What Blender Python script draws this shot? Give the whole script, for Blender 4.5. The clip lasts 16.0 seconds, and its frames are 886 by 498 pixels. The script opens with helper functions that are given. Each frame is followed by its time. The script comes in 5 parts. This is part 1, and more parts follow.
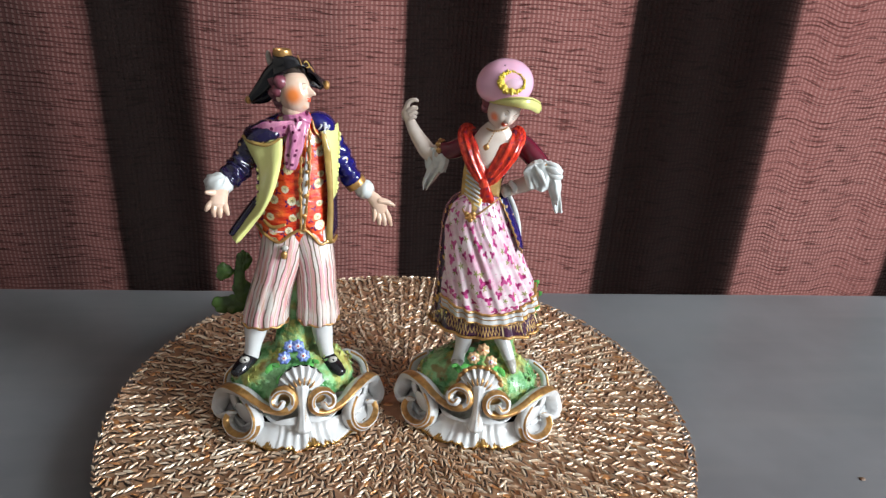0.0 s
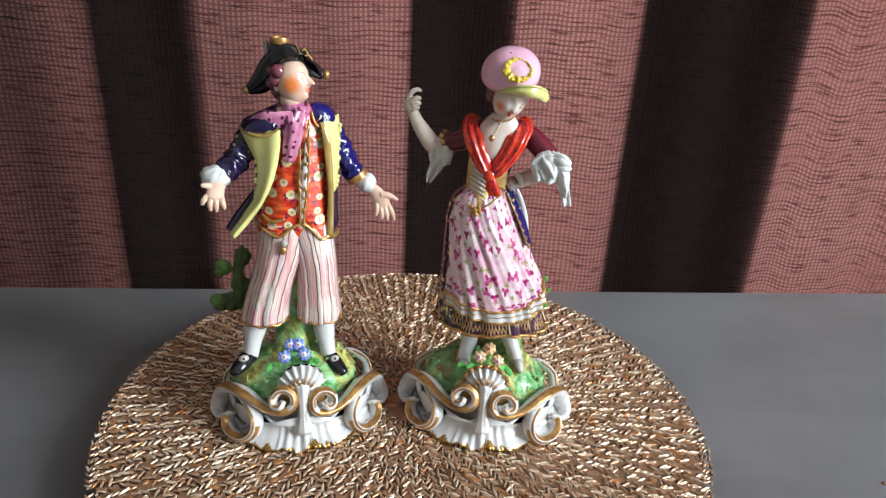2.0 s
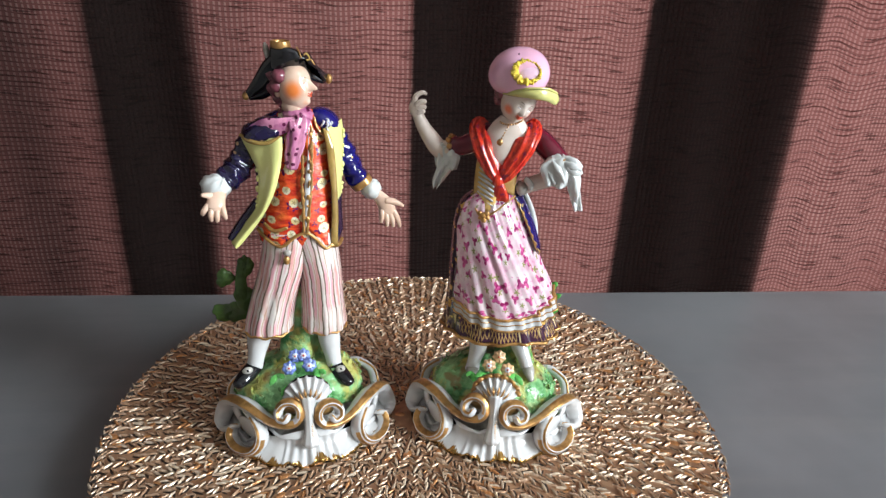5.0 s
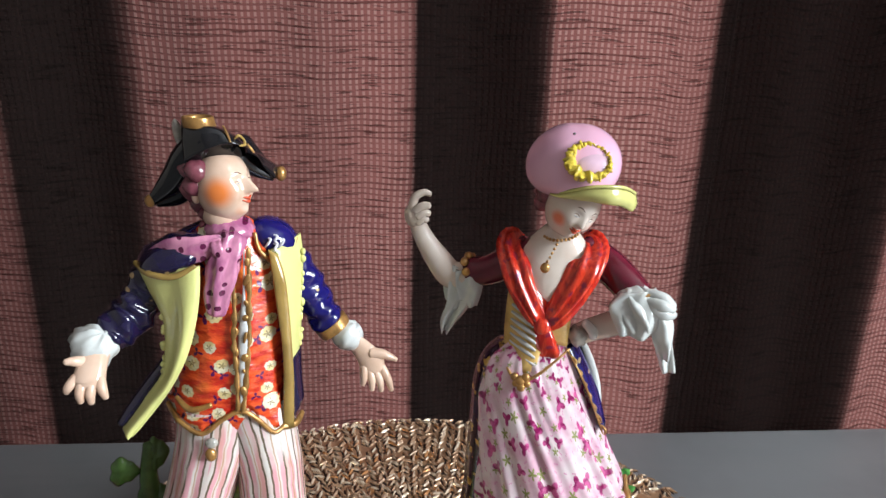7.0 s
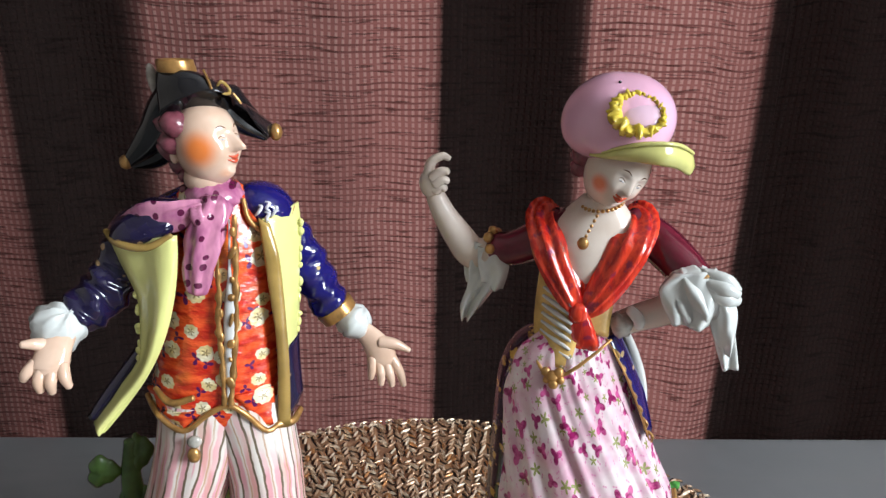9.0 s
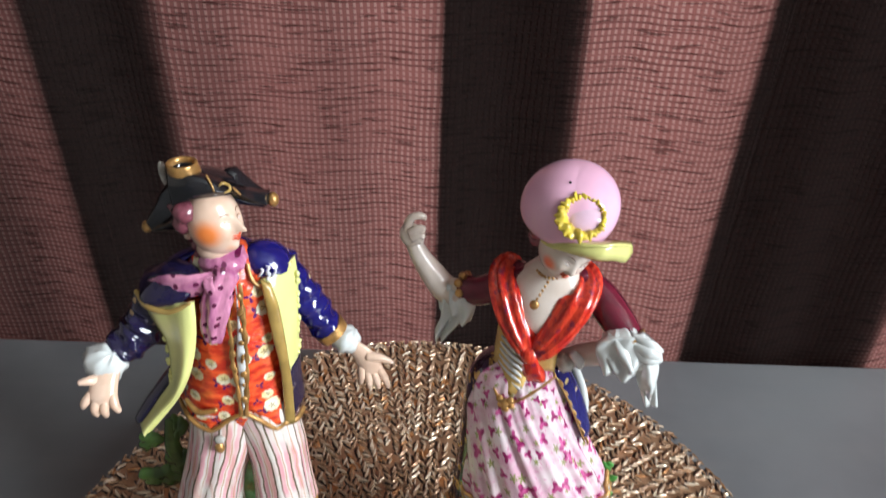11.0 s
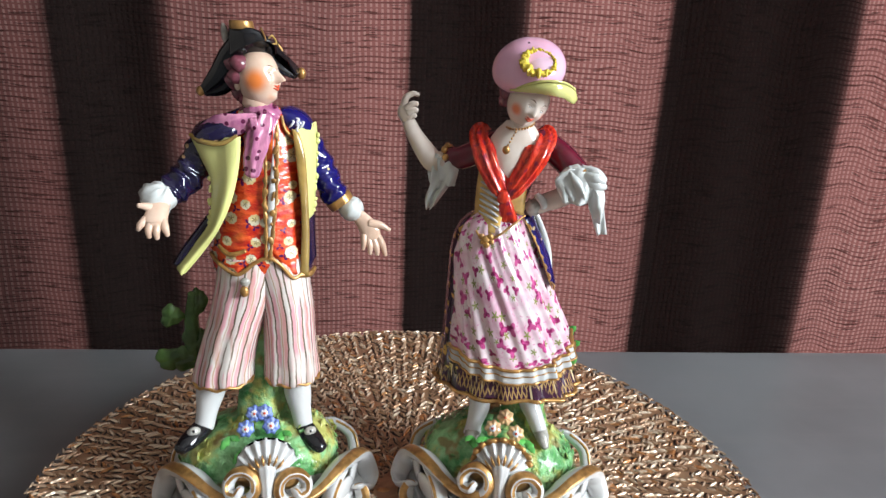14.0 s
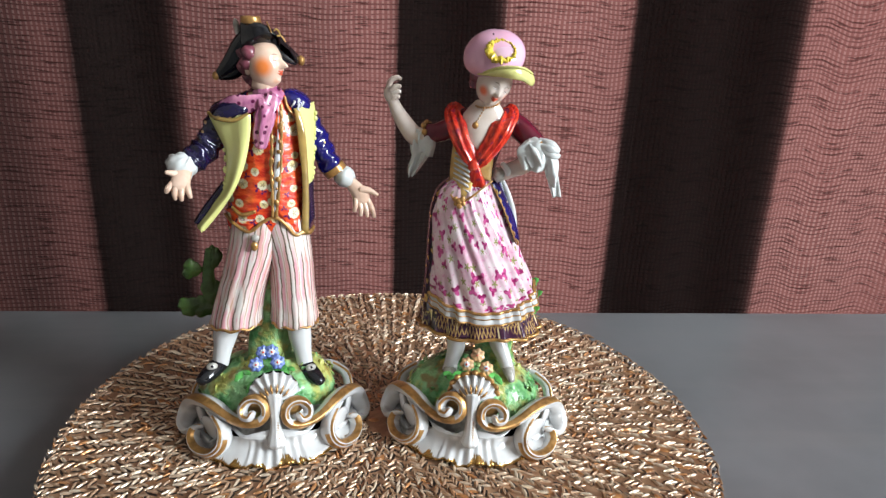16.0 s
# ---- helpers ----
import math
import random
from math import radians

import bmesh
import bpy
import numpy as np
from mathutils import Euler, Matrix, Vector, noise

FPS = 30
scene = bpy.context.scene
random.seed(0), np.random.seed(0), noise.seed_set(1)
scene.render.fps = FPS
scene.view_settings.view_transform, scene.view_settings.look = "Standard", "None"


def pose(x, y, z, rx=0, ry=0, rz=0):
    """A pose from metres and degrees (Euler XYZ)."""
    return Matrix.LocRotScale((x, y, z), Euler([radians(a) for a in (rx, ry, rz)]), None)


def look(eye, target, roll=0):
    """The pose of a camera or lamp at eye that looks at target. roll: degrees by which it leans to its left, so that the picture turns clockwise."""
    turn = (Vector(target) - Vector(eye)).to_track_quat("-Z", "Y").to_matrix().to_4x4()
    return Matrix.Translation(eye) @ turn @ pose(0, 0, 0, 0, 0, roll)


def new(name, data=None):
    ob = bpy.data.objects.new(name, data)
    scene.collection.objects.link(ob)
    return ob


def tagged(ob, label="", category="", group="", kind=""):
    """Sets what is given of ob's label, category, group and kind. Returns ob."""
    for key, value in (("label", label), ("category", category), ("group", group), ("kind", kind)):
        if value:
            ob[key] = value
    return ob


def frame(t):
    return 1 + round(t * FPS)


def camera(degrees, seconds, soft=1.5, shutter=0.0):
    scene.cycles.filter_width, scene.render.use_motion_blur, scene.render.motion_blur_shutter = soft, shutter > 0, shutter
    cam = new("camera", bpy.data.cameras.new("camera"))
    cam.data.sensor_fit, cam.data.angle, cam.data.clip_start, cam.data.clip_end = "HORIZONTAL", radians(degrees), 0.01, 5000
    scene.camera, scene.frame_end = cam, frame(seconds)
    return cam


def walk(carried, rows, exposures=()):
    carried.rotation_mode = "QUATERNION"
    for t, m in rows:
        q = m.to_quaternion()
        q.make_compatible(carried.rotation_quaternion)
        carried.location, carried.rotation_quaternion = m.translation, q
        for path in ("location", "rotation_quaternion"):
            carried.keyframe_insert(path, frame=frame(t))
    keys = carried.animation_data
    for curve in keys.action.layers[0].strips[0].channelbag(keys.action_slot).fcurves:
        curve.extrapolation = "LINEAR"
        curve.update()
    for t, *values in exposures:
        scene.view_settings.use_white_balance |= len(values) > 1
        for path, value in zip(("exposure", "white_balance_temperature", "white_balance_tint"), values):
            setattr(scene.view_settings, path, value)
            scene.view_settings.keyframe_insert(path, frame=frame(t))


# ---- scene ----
cam = camera(66.6, 16.0, 1.35, 0.5)
PATH = [
    (0, (0.052, -0.361, 0.281), (-0.056, 1.458, -0.544), 3.8),
    (0.5, (0.051, -0.361, 0.281), (-0.066, 1.457, -0.545), 3.5),
    (1, (0.05, -0.36, 0.281), (-0.078, 1.459, -0.541), 3.3),
    (1.5, (0.053, -0.357, 0.278), (-0.074, 1.465, -0.539), 3.3),
    (2, (0.055, -0.35, 0.273), (-0.084, 1.466, -0.552), 3.3),
    (2.5, (0.054, -0.354, 0.276), (-0.074, 1.465, -0.545), 3.4),
    (3, (0.054, -0.352, 0.275), (-0.083, 1.465, -0.548), 3.3),
    (5.3, (0.05, -0.331, 0.275), (-0.096, 1.478, -0.566), 2.4),
    (5.5, (0.051, -0.322, 0.277), (-0.106, 1.487, -0.563), 2.5),
    (6, (0.051, -0.286, 0.278), (-0.108, 1.531, -0.542), 2.4),
    (6.5, (0.041, -0.238, 0.264), (-0.121, 1.618, -0.462), 2.2),
    (7, (0.036, -0.209, 0.254), (-0.141, 1.684, -0.367), 1.9),
    (7.5, (0.031, -0.197, 0.235), (-0.164, 1.715, -0.32), 1.6),
    (8, (0.029, -0.192, 0.232), (-0.174, 1.723, -0.307), 1.5),
    (8.5, (0.032, -0.188, 0.234), (-0.198, 1.717, -0.331), 1.4),
    (8.7, (0.034, -0.184, 0.234), (-0.217, 1.713, -0.35), 1.3),
    (10.8, (0.053, -0.172, 0.307), (-0.269, 1.515, -0.718), 1.8),
    (11, (0.052, -0.177, 0.315), (-0.248, 1.485, -0.756), 2.1),
    (11.5, (0.053, -0.186, 0.316), (-0.195, 1.432, -0.834), 2.5),
    (12, (0.047, -0.197, 0.306), (-0.169, 1.447, -0.812), 2.2),
    (12.5, (0.051, -0.233, 0.292), (-0.161, 1.508, -0.671), 1.5),
    (13, (0.047, -0.254, 0.257), (-0.153, 1.579, -0.517), 1.6),
    (13.5, (0.05, -0.272, 0.244), (-0.135, 1.605, -0.423), 2.1),
    (14, (0.051, -0.285, 0.229), (-0.116, 1.605, -0.404), 2.8),
    (14.5, (0.059, -0.312, 0.232), (-0.095, 1.575, -0.413), 3.0),
    (15, (0.064, -0.333, 0.236), (-0.078, 1.552, -0.417), 3.0),
    (15.5, (0.065, -0.341, 0.239), (-0.09, 1.54, -0.424), 2.6),
    (16, (0.065, -0.339, 0.235), (-0.087, 1.537, -0.442), 2.7),
]
walk(cam, [(t, look(eye, target, roll)) for t, eye, target, roll in PATH],
     [(0, 0.0), (5.5, 0.0), (7, -0.09), (8.7, -0.12), (10.8, -0.07), (12.5, -0.04), (14, 0.0), (16, 0.0)])

# ---- light ----
# the room's own frame: X along the table's back edge, Y towards the curtain
ROOM = pose(0, 0.209, 0, 0, 0, 10.48)
TOP = -0.024  # the table's surface; the placemat lies on a low board
world = bpy.data.worlds.new("world")
scene.world = world
world.use_nodes = True
wn = world.node_tree
sky = wn.nodes.new("ShaderNodeTexSky")
sky.sky_type = "NISHITA"
sky.sun_disc = False
sky.sun_elevation, sky.sun_rotation = radians(35), radians(120)
wn.links.new(sky.outputs[0], wn.nodes["Background"].inputs[0])
wn.nodes["Background"].inputs[1].default_value = 0.08


def window_light(name, m, w, h, watts, colour):
    lamp = bpy.data.lights.new(name, "AREA")
    lamp.shape, lamp.size, lamp.size_y, lamp.energy, lamp.color = "RECTANGLE", w, h, watts, colour
    ob = new(name, lamp)
    ob.matrix_world = ROOM @ m
    return ob


window_light("daylight_behind_curtain", pose(0.57, 0.36, 0.55, -90, 0, 0), 1.50, 1.6, 31.5, (1.0, 0.955, 0.905))
window_light("daylight_side_window", look((1.92, -1.26, 0.98), (0.0, -0.13, 0.1)), 0.85, 1.20, 108, (0.86, 0.94, 1.0))


# ---- materials ----
class Nodes:
    """Short spelling for a node material."""

    def __init__(self, name):
        self.mat = bpy.data.materials.new(name)
        self.mat.use_nodes = True
        self.tree = self.mat.node_tree
        self.shader = self.tree.nodes["Principled BSDF"]
        self.out = self.tree.nodes["Material Output"]

    def node(self, kind, **inputs):
        n = self.tree.nodes.new("ShaderNode" + kind)
        for k, v in inputs.items():
            self.put(n.inputs[k.replace("_", " ")], v)
        return n

    def put(self, socket, v):
        if isinstance(v, bpy.types.NodeSocket):
            self.tree.links.new(v, socket)
        elif isinstance(v, (tuple, list)) and len(v) == 3 and socket.type == "RGBA":
            socket.default_value = (*v, 1)
        else:
            socket.default_value = v

    def set(self, **inputs):
        for k, v in inputs.items():
            self.put(self.shader.inputs[k.replace("_", " ")], v)
        return self

    def coords(self, kind="Object"):
        return self.node("TexCoord").outputs[kind]

    def maths(self, op, a, b=0.0, c=0.0):
        n = self.tree.nodes.new("ShaderNodeMath")
        n.operation = op
        for sock, v in zip(n.inputs, (a, b, c)):
            self.put(sock, v)
        return n.outputs[0]

    def mix(self, f, a, b):
        n = self.tree.nodes.new("ShaderNodeMix")
        n.data_type = "RGBA"
        self.put(n.inputs[0], f)
        self.put(n.inputs[6], a)
        self.put(n.inputs[7], b)
        return n.outputs[2]

    def noise(self, scale, detail=3.0, vector=None, rough=0.55):
        n = self.node("TexNoise", Scale=scale, Detail=detail, Roughness=rough)
        self.put(n.inputs["Vector"], vector if vector is not None else self.coords())
        return n.outputs["Fac"]

    def stretched(self, scale, kind="Object", offset=(0, 0, 0)):
        m = self.node("Mapping", Vector=self.coords(kind))
        m.inputs["Scale"].default_value = scale
        m.inputs["Location"].default_value = offset
        return m.outputs[0]

    def step(self, v, lo, hi):
        n = self.tree.nodes.new("ShaderNodeMapRange")
        n.interpolation_type = "SMOOTHSTEP"
        self.put(n.inputs[0], v)
        n.inputs[1].default_value, n.inputs[2].default_value = lo, hi
        return n.outputs[0]

    def bump(self, height, strength=0.3, distance=0.001):
        n = self.node("Bump", Strength=strength, Distance=distance, Height=height)
        self.put(self.shader.inputs["Normal"], n.outputs[0])
        return self


def curtain_cloth():
    """Loosely woven wine-red cloth: open cells between thick threads, with darker slubs, letting daylight through."""
    m = Nodes("curtain_cloth")
    sep = m.node("SeparateXYZ", Vector=m.coords("UV"))
    u, v = sep.outputs[0], sep.outputs[1]
    wob = m.noise(14.0, 2.0, m.coords("UV"))
    wob2 = m.noise(60.0, 2.0, m.coords("UV"))
    uu = m.maths("ADD", u, m.maths("MULTIPLY", wob, 0.006))
    vv = m.maths("ADD", v, m.maths("ADD", m.maths("MULTIPLY", wob, 0.005), m.maths("MULTIPLY", wob2, 0.0012)))
    col = m.maths("ABSOLUTE", m.maths("SINE", m.maths("MULTIPLY", uu, math.pi / 0.0042)))
    row = m.maths("ABSOLUTE", m.maths("SINE", m.maths("MULTIPLY", vv, math.pi / 0.0039)))
    patch = m.step(m.noise(7.0, 3.0, m.coords("UV")), 0.3, 0.7)
    dash = m.maths("MULTIPLY", m.step(col, 0.60, 0.97), m.step(row, 0.22, 0.66))
    cell = m.maths("MULTIPLY", dash, m.maths("ADD", 0.55, m.maths("MULTIPLY", patch, 0.45)))
    # weft threads that lie close together or apart, row by row
    weft = m.noise(1.0, 2.0, m.stretched((9, 270, 1), "UV"))
    close = m.maths("MULTIPLY", m.step(row, 0.75, 0.15), m.step(weft, 0.38, 0.62))
    slub = m.step(m.noise(1.0, 2.0, m.stretched((44, 430, 1), "UV")), 0.55, 0.66)
    colour = m.mix(cell, (0.52, 0.208, 0.200), (0.85, 0.515, 0.495))
    colour = m.mix(m.maths("MULTIPLY", close, 0.72), colour, (0.17, 0.055, 0.052))
    colour = m.mix(m.maths("MULTIPLY", slub, 0.70), colour, (0.075, 0.022, 0.021))
    thin = m.node("BsdfTranslucent", Color=colour)
    face = m.node("BsdfDiffuse", Color=m.mix(slub, (0.0185, 0.0125, 0.0115), (0.0115, 0.0078, 0.0072)), Roughness=0.9)
    bump = m.node("Bump", Strength=0.5, Distance=0.0006, Height=m.maths("SUBTRACT", 1.0, cell))
    m.put(thin.inputs["Normal"], bump.outputs[0])
    m.put(face.inputs["Normal"], bump.outputs[0])
    both = m.node("MixShader", Fac=0.16)
    m.put(both.inputs[1], face.outputs[0])
    m.put(both.inputs[2], thin.outputs[0])
    m.tree.links.new(both.outputs[0], m.out.inputs[0])
    return m.mat


def plain(name, colour, rough=0.6, var=0.12, scale=8.0, metal=0.0, bump=0.1, fine=180.0):
    m = Nodes(name)
    big, small = m.noise(scale, 4.0), m.noise(fine, 3.0)
    f = m.maths("ADD", m.maths("MULTIPLY", big, 0.7), m.maths("MULTIPLY", small, 0.3))
    dark, light = tuple(c * (1 - var) for c in colour), tuple(min(1, c * (1 + var)) for c in colour)
    m.set(Base_Color=m.mix(m.step(f, 0.3, 0.7), dark, light), Roughness=rough, Metallic=metal)
    return m.bump(small, bump).mat


CLOTH = curtain_cloth()
WALL = plain("wall_plaster", (0.42, 0.38, 0.35), 0.85)
CEILING = plain("ceiling_paint", (0.70, 0.69, 0.66), 0.9)
FLOOR = plain("floor_boards", (0.16, 0.09, 0.05), 0.5)


def table_paint():
    m = Nodes("table_paint")
    streak = m.noise(1.0, 4.0, m.stretched((5, 60, 5)))
    grain = m.noise(420.0, 2.0)
    blotch = m.noise(6.0, 4.0)
    c = m.mix(m.step(blotch, 0.3, 0.7), (0.128, 0.131, 0.137), (0.180, 0.183, 0.191))
    c = m.mix(m.maths("MULTIPLY", m.step(streak, 0.45, 0.75), 0.25), c, (0.20, 0.195, 0.19))
    m.set(Base_Color=c, Roughness=m.maths("ADD", 0.27, m.maths("MULTIPLY", blotch, 0.16)))
    return m.bump(grain, 0.06, 0.0005).mat


TABLE = table_paint()


def strand_metal():
    m = Nodes("lacquered_bronze_strand")
    f = m.maths("FRACT", m.maths("ADD", m.node("NewGeometry").outputs["Random Per Island"], m.node("ObjectInfo").outputs["Random"]))
    g = m.maths("FRACT", m.maths("MULTIPLY", f, 7.31))
    n = m.noise(300.0, 2.0)
    c = m.mix(m.step(f, 0.30, 0.95), (0.52, 0.335, 0.215), (0.84, 0.69, 0.52))
    c = m.mix(m.step(g, 0.92, 0.96), c, (0.58, 0.28, 0.12))
    m.set(Base_Color=c, Metallic=0.50, Roughness=m.maths("ADD", 0.14, m.maths("MULTIPLY", n, 0.16)))
    return m.bump(n, 0.15, 0.0003).mat


def backing_metal():
    m = Nodes("copper_lacquer_backing")
    a, b = m.noise(130.0, 2.0), m.noise(55.0, 3.0)
    c = m.mix(m.step(a, 0.42, 0.58), (0.36, 0.205, 0.12), (0.48, 0.29, 0.17))
    c = m.mix(m.maths("MULTIPLY", m.step(m.noise(48.0, 2.0), 0.58, 0.70), 0.7), c, (0.46, 0.19, 0.07))
    c = m.mix(m.maths("MULTIPLY", m.step(b, 0.55, 0.7), 0.6), c, (0.36, 0.21, 0.125))
    m.set(Base_Color=c, Metallic=0.45, Roughness=0.33)
    return m.bump(a, 0.3, 0.0008).mat


STRAND = strand_metal()
COPPER = plain("copper_scrap", (0.48, 0.22, 0.085), 0.30, 0.35, 90.0, 0.45)
MATBASE = backing_metal()
SLOT_SHADE = plain("pressed_slot_shade", (0.020, 0.011, 0.007), 0.5, 0.3, 60.0)


# ---- building helpers ----
def mesh_of(name, verts, faces, materials, index=None, smooth=True, uv=None):
    me = bpy.data.meshes.new(name)
    me.from_pydata([tuple(v) for v in verts], [], [tuple(f) for f in faces])
    for mt in materials:
        me.materials.append(mt)
    if index is not None:
        me.polygons.foreach_set("material_index", list(index))
    me.polygons.foreach_set("use_smooth", [smooth] * len(me.polygons))
    if uv is not None:
        layer = me.uv_layers.new(name="UVMap")
        vi = np.empty(len(me.loops), dtype=np.int32)
        me.loops.foreach_get("vertex_index", vi)
        layer.data.foreach_set("uv", np.asarray(uv, dtype=np.float32)[vi].ravel())
    me.update()
    return me


def part(name, bm, material, parent, label=""):
    me = bpy.data.meshes.new(name)
    bm.to_mesh(me)
    bm.free()
    me.materials.append(material)
    ob = new(name, me)
    ob.parent = parent
    return tagged(ob, label)


def box(lo, hi, bevel=0.0):
    bm = bmesh.new()
    bmesh.ops.create_cube(bm, size=1)
    lo, hi = Vector(lo), Vector(hi)
    for v in bm.verts:
        v.co = Vector(((v.co[i] + 0.5) * (hi[i] - lo[i]) + lo[i] for i in range(3)))
    if bevel:
        bmesh.ops.bevel(bm, geom=bm.edges[:], offset=bevel, segments=3, profile=0.5, affect="EDGES")
    return bm


def block(name, lo, hi, material, bevel=0.0):
    """A piece of the setting, in the room's frame."""
    bm = box(lo, hi, bevel)
    me = bpy.data.meshes.new(name)
    bm.to_mesh(me)
    bm.free()
    me.materials.append(material)
    ob = new(name, me)
    ob.matrix_world = ROOM
    return tagged(ob, kind="structure")


# ---- the room ----
X0, X1, Y0, Y1, Z0, Z1 = -1.9, 2.0, -2.9, 0.24, -0.764, 1.70
block("floor", (X0 - 0.15, Y0 - 0.15, Z0 - 0.1), (X1 + 0.15, Y1 + 0.15, Z0), FLOOR)
block("ceiling", (X0 - 0.15, Y0 - 0.15, Z1), (X1 + 0.15, Y1 + 0.15, Z1 + 0.1), CEILING)
block("wall_west", (X0 - 0.15, Y0, Z0), (X0, Y1, Z1), WALL)
block("wall_south", (X0 - 0.15, Y0 - 0.15, Z0), (X1 + 0.15, Y0, Z1), WALL)


def wall_with_window(name, axis, at, thick, a0, a1, w0, w1, z0, z1):
    """A wall along an axis with one window opening that goes through it."""
    bm = bmesh.new()
    for p0, p1, q0, q1 in ((a0, w0, Z0, Z1), (w1, a1, Z0, Z1), (w0, w1, Z0, z0), (w0, w1, z1, Z1)):
        b = box((p0, at, q0), (p1, at + thick, q1)) if axis == "x" else box((at, p0, q0), (at + thick, p1, q1))
        me = bpy.data.meshes.new("piece")
        b.to_mesh(me)
        b.free()
        bm.from_mesh(me)
        bpy.data.meshes.remove(me)
    me = bpy.data.meshes.new(name)
    bm.to_mesh(me)
    bm.free()
    me.materials.append(WALL)
    ob = new(name, me)
    ob.matrix_world = ROOM
    return tagged(ob, kind="structure")


wall_with_window("wall_north", "x", Y1, 0.15, X0 - 0.15, X1 + 0.15, -0.185, 1.325, -0.30, 1.40)
wall_with_window("wall_east", "y", X1, 0.15, Y0, Y1, -1.72, -0.80, 0.33, 1.64)


# ---- the curtain ----
def curtain():
    FRONT = 0.036
    # box pleats that lie behind the front layer: from, to, depth of each layer
    pleats = [(-0.86, -0.72, 0.004), (-0.53, -0.398, 0.006), (-0.276, -0.193, 0.0048), (-0.022, 0.069, 0.0022), (0.180, 0.333, 0.0028), (0.496, 0.61, 0.003), (0.77, 0.89, 0.004)]
    plan = [(-1.02, FRONT)]
    for a, b, d in pleats:
        c = a + 0.012
        plan += [(c, FRONT), (c + 0.0014, FRONT + 0.0002), (c, FRONT + 0.6 * d), (c - 0.0012, FRONT + d), (a + 0.004, FRONT + d), (a, FRONT + 1.5 * d), (a + 0.004, FRONT + 2 * d),
                 (b - 0.004, FRONT + 2 * d), (b, FRONT + 1.6 * d), (b - 0.004, FRONT + 1.1 * d), (c + 0.0018, FRONT + d), (c + 0.0008, FRONT + 0.5 * d), (c + 0.0005, FRONT + 0.0006), (c + 0.0030, FRONT + 0.0003), (c + 0.0060, FRONT)]
    plan += [(1.1, FRONT)]
    pts = []
    for i in range(len(plan) - 1):
        p0, p1, p2, p3 = (Vector(plan[max(0, min(len(plan) - 1, i + k))]) for k in (-1, 0, 1, 2))
        long = (p2 - p1).length
        n = max(3, int(long / 0.006))
        t1, t2 = ((q - p) * 0.5 * min(1.0, 1.5 * long / max((q - p).length, 1e-5), 0.03 / max(long, 1e-4)) for p, q in ((p0, p2), (p1, p3)))
        for k in range(n):
            t = k / n
            pts.append(p1 * (2 * t**3 - 3 * t**2 + 1) + t1 * (t**3 - 2 * t**2 + t) + p2 * (-2 * t**3 + 3 * t**2) + t2 * (t**3 - t**2))
    arc = np.concatenate([[0], np.cumsum([(b - a).length for a, b in zip(pts, pts[1:])])])
    zs = np.linspace(-0.755, 1.695, 90)
    verts, uv = [], []
    for z in zs:
        for k, p in enumerate(pts):
            wave = 0.0035 * math.sin(p.x * 74 + 0.6 * math.sin(z * 3)) + 0.005 * noise.noise((p.x * 9, z * 1.3, 3.0))
            lean = 0.010 * noise.noise((p.x * 3, z * 1.1, 8.0))
            verts.append((p.x + lean * 0.4, p.y + wave, z))
            uv.append((arc[k], z + (0.15 + 1.1 * max(0.0, min(1.0, (p.x - 0.08) / 0.25))) * (0.0022 * math.sin(arc[k] * 60) + 0.0016 * math.sin(arc[k] * 131 + 1.1)) + 0.003 * noise.noise((arc[k] * 14, z * 2, 1.0))))
    n = len(pts)
    faces = [(r * n + k, r * n + k + 1, (r + 1) * n + k + 1, (r + 1) * n + k) for r in range(len(zs) - 1) for k in range(n - 1)]
    ob = new("curtain", mesh_of("curtain", verts, faces, [CLOTH], uv=uv))
    ob.matrix_world = ROOM
    return tagged(ob, "wine-red loosely woven curtain hanging in deep folds before a window", "curtain")


curtain()


# ---- the table ----
def table():
    t = tagged(new("table"), "grey painted wooden table with a satin top", "table")
    t.matrix_world = ROOM
    part("tabletop", box((-0.75, -0.85, TOP - 0.028), (0.80, 0.0, TOP), 0.003), TABLE, t)
    for x in (-0.70, 0.69):
        for y in (-0.75, -0.11):
            part("leg", box((x, y, Z0), (x + 0.06, y + 0.06, TOP - 0.028), 0.004), TABLE, t)


table()


def speck():
    bm = bmesh.new()
    bmesh.ops.create_icosphere(bm, subdivisions=2, radius=0.0016)
    for v in bm.verts:
        v.co = Vector((v.co.x * 1.5, v.co.y * (1 + 0.3 * noise.noise(v.co * 900)), max(v.co.z, -0.0004) * 0.6))
    me = bpy.data.meshes.new("crumb")
    bm.to_mesh(me)
    bm.free()
    me.materials.append(FLOOR)
    ob = new("crumb", me)
    ob.matrix_world = pose(0.317, 0.0058, TOP + 0.0002, 0, 0, 20)
    tagged(ob, "tiny dark brown crumb lying on the grey table", "crumb")


speck()


# ---- the round placemat ----
MAT_AT, MAT_R = (0.0116, 0.0029), 0.187


def board():
    """A low round board under the placemat, a little smaller than it."""
    bm = bmesh.new()
    bmesh.ops.create_cone(bm, segments=96, radius1=0.168, radius2=0.168, depth=-TOP, cap_ends=True)
    bmesh.ops.bevel(bm, geom=[e for e in bm.edges if len(e.link_faces) == 2 and e.calc_face_angle() > 1], offset=0.003, segments=2, affect="EDGES")
    me = bpy.data.meshes.new("round_board")
    bm.to_mesh(me)
    bm.free()
    me.materials.append(FLOOR)
    ob = new("round_board", me)
    ob.matrix_world = pose(*MAT_AT, TOP / 2)
    tagged(ob, "low round dark wooden board under the placemat", "board")


board()


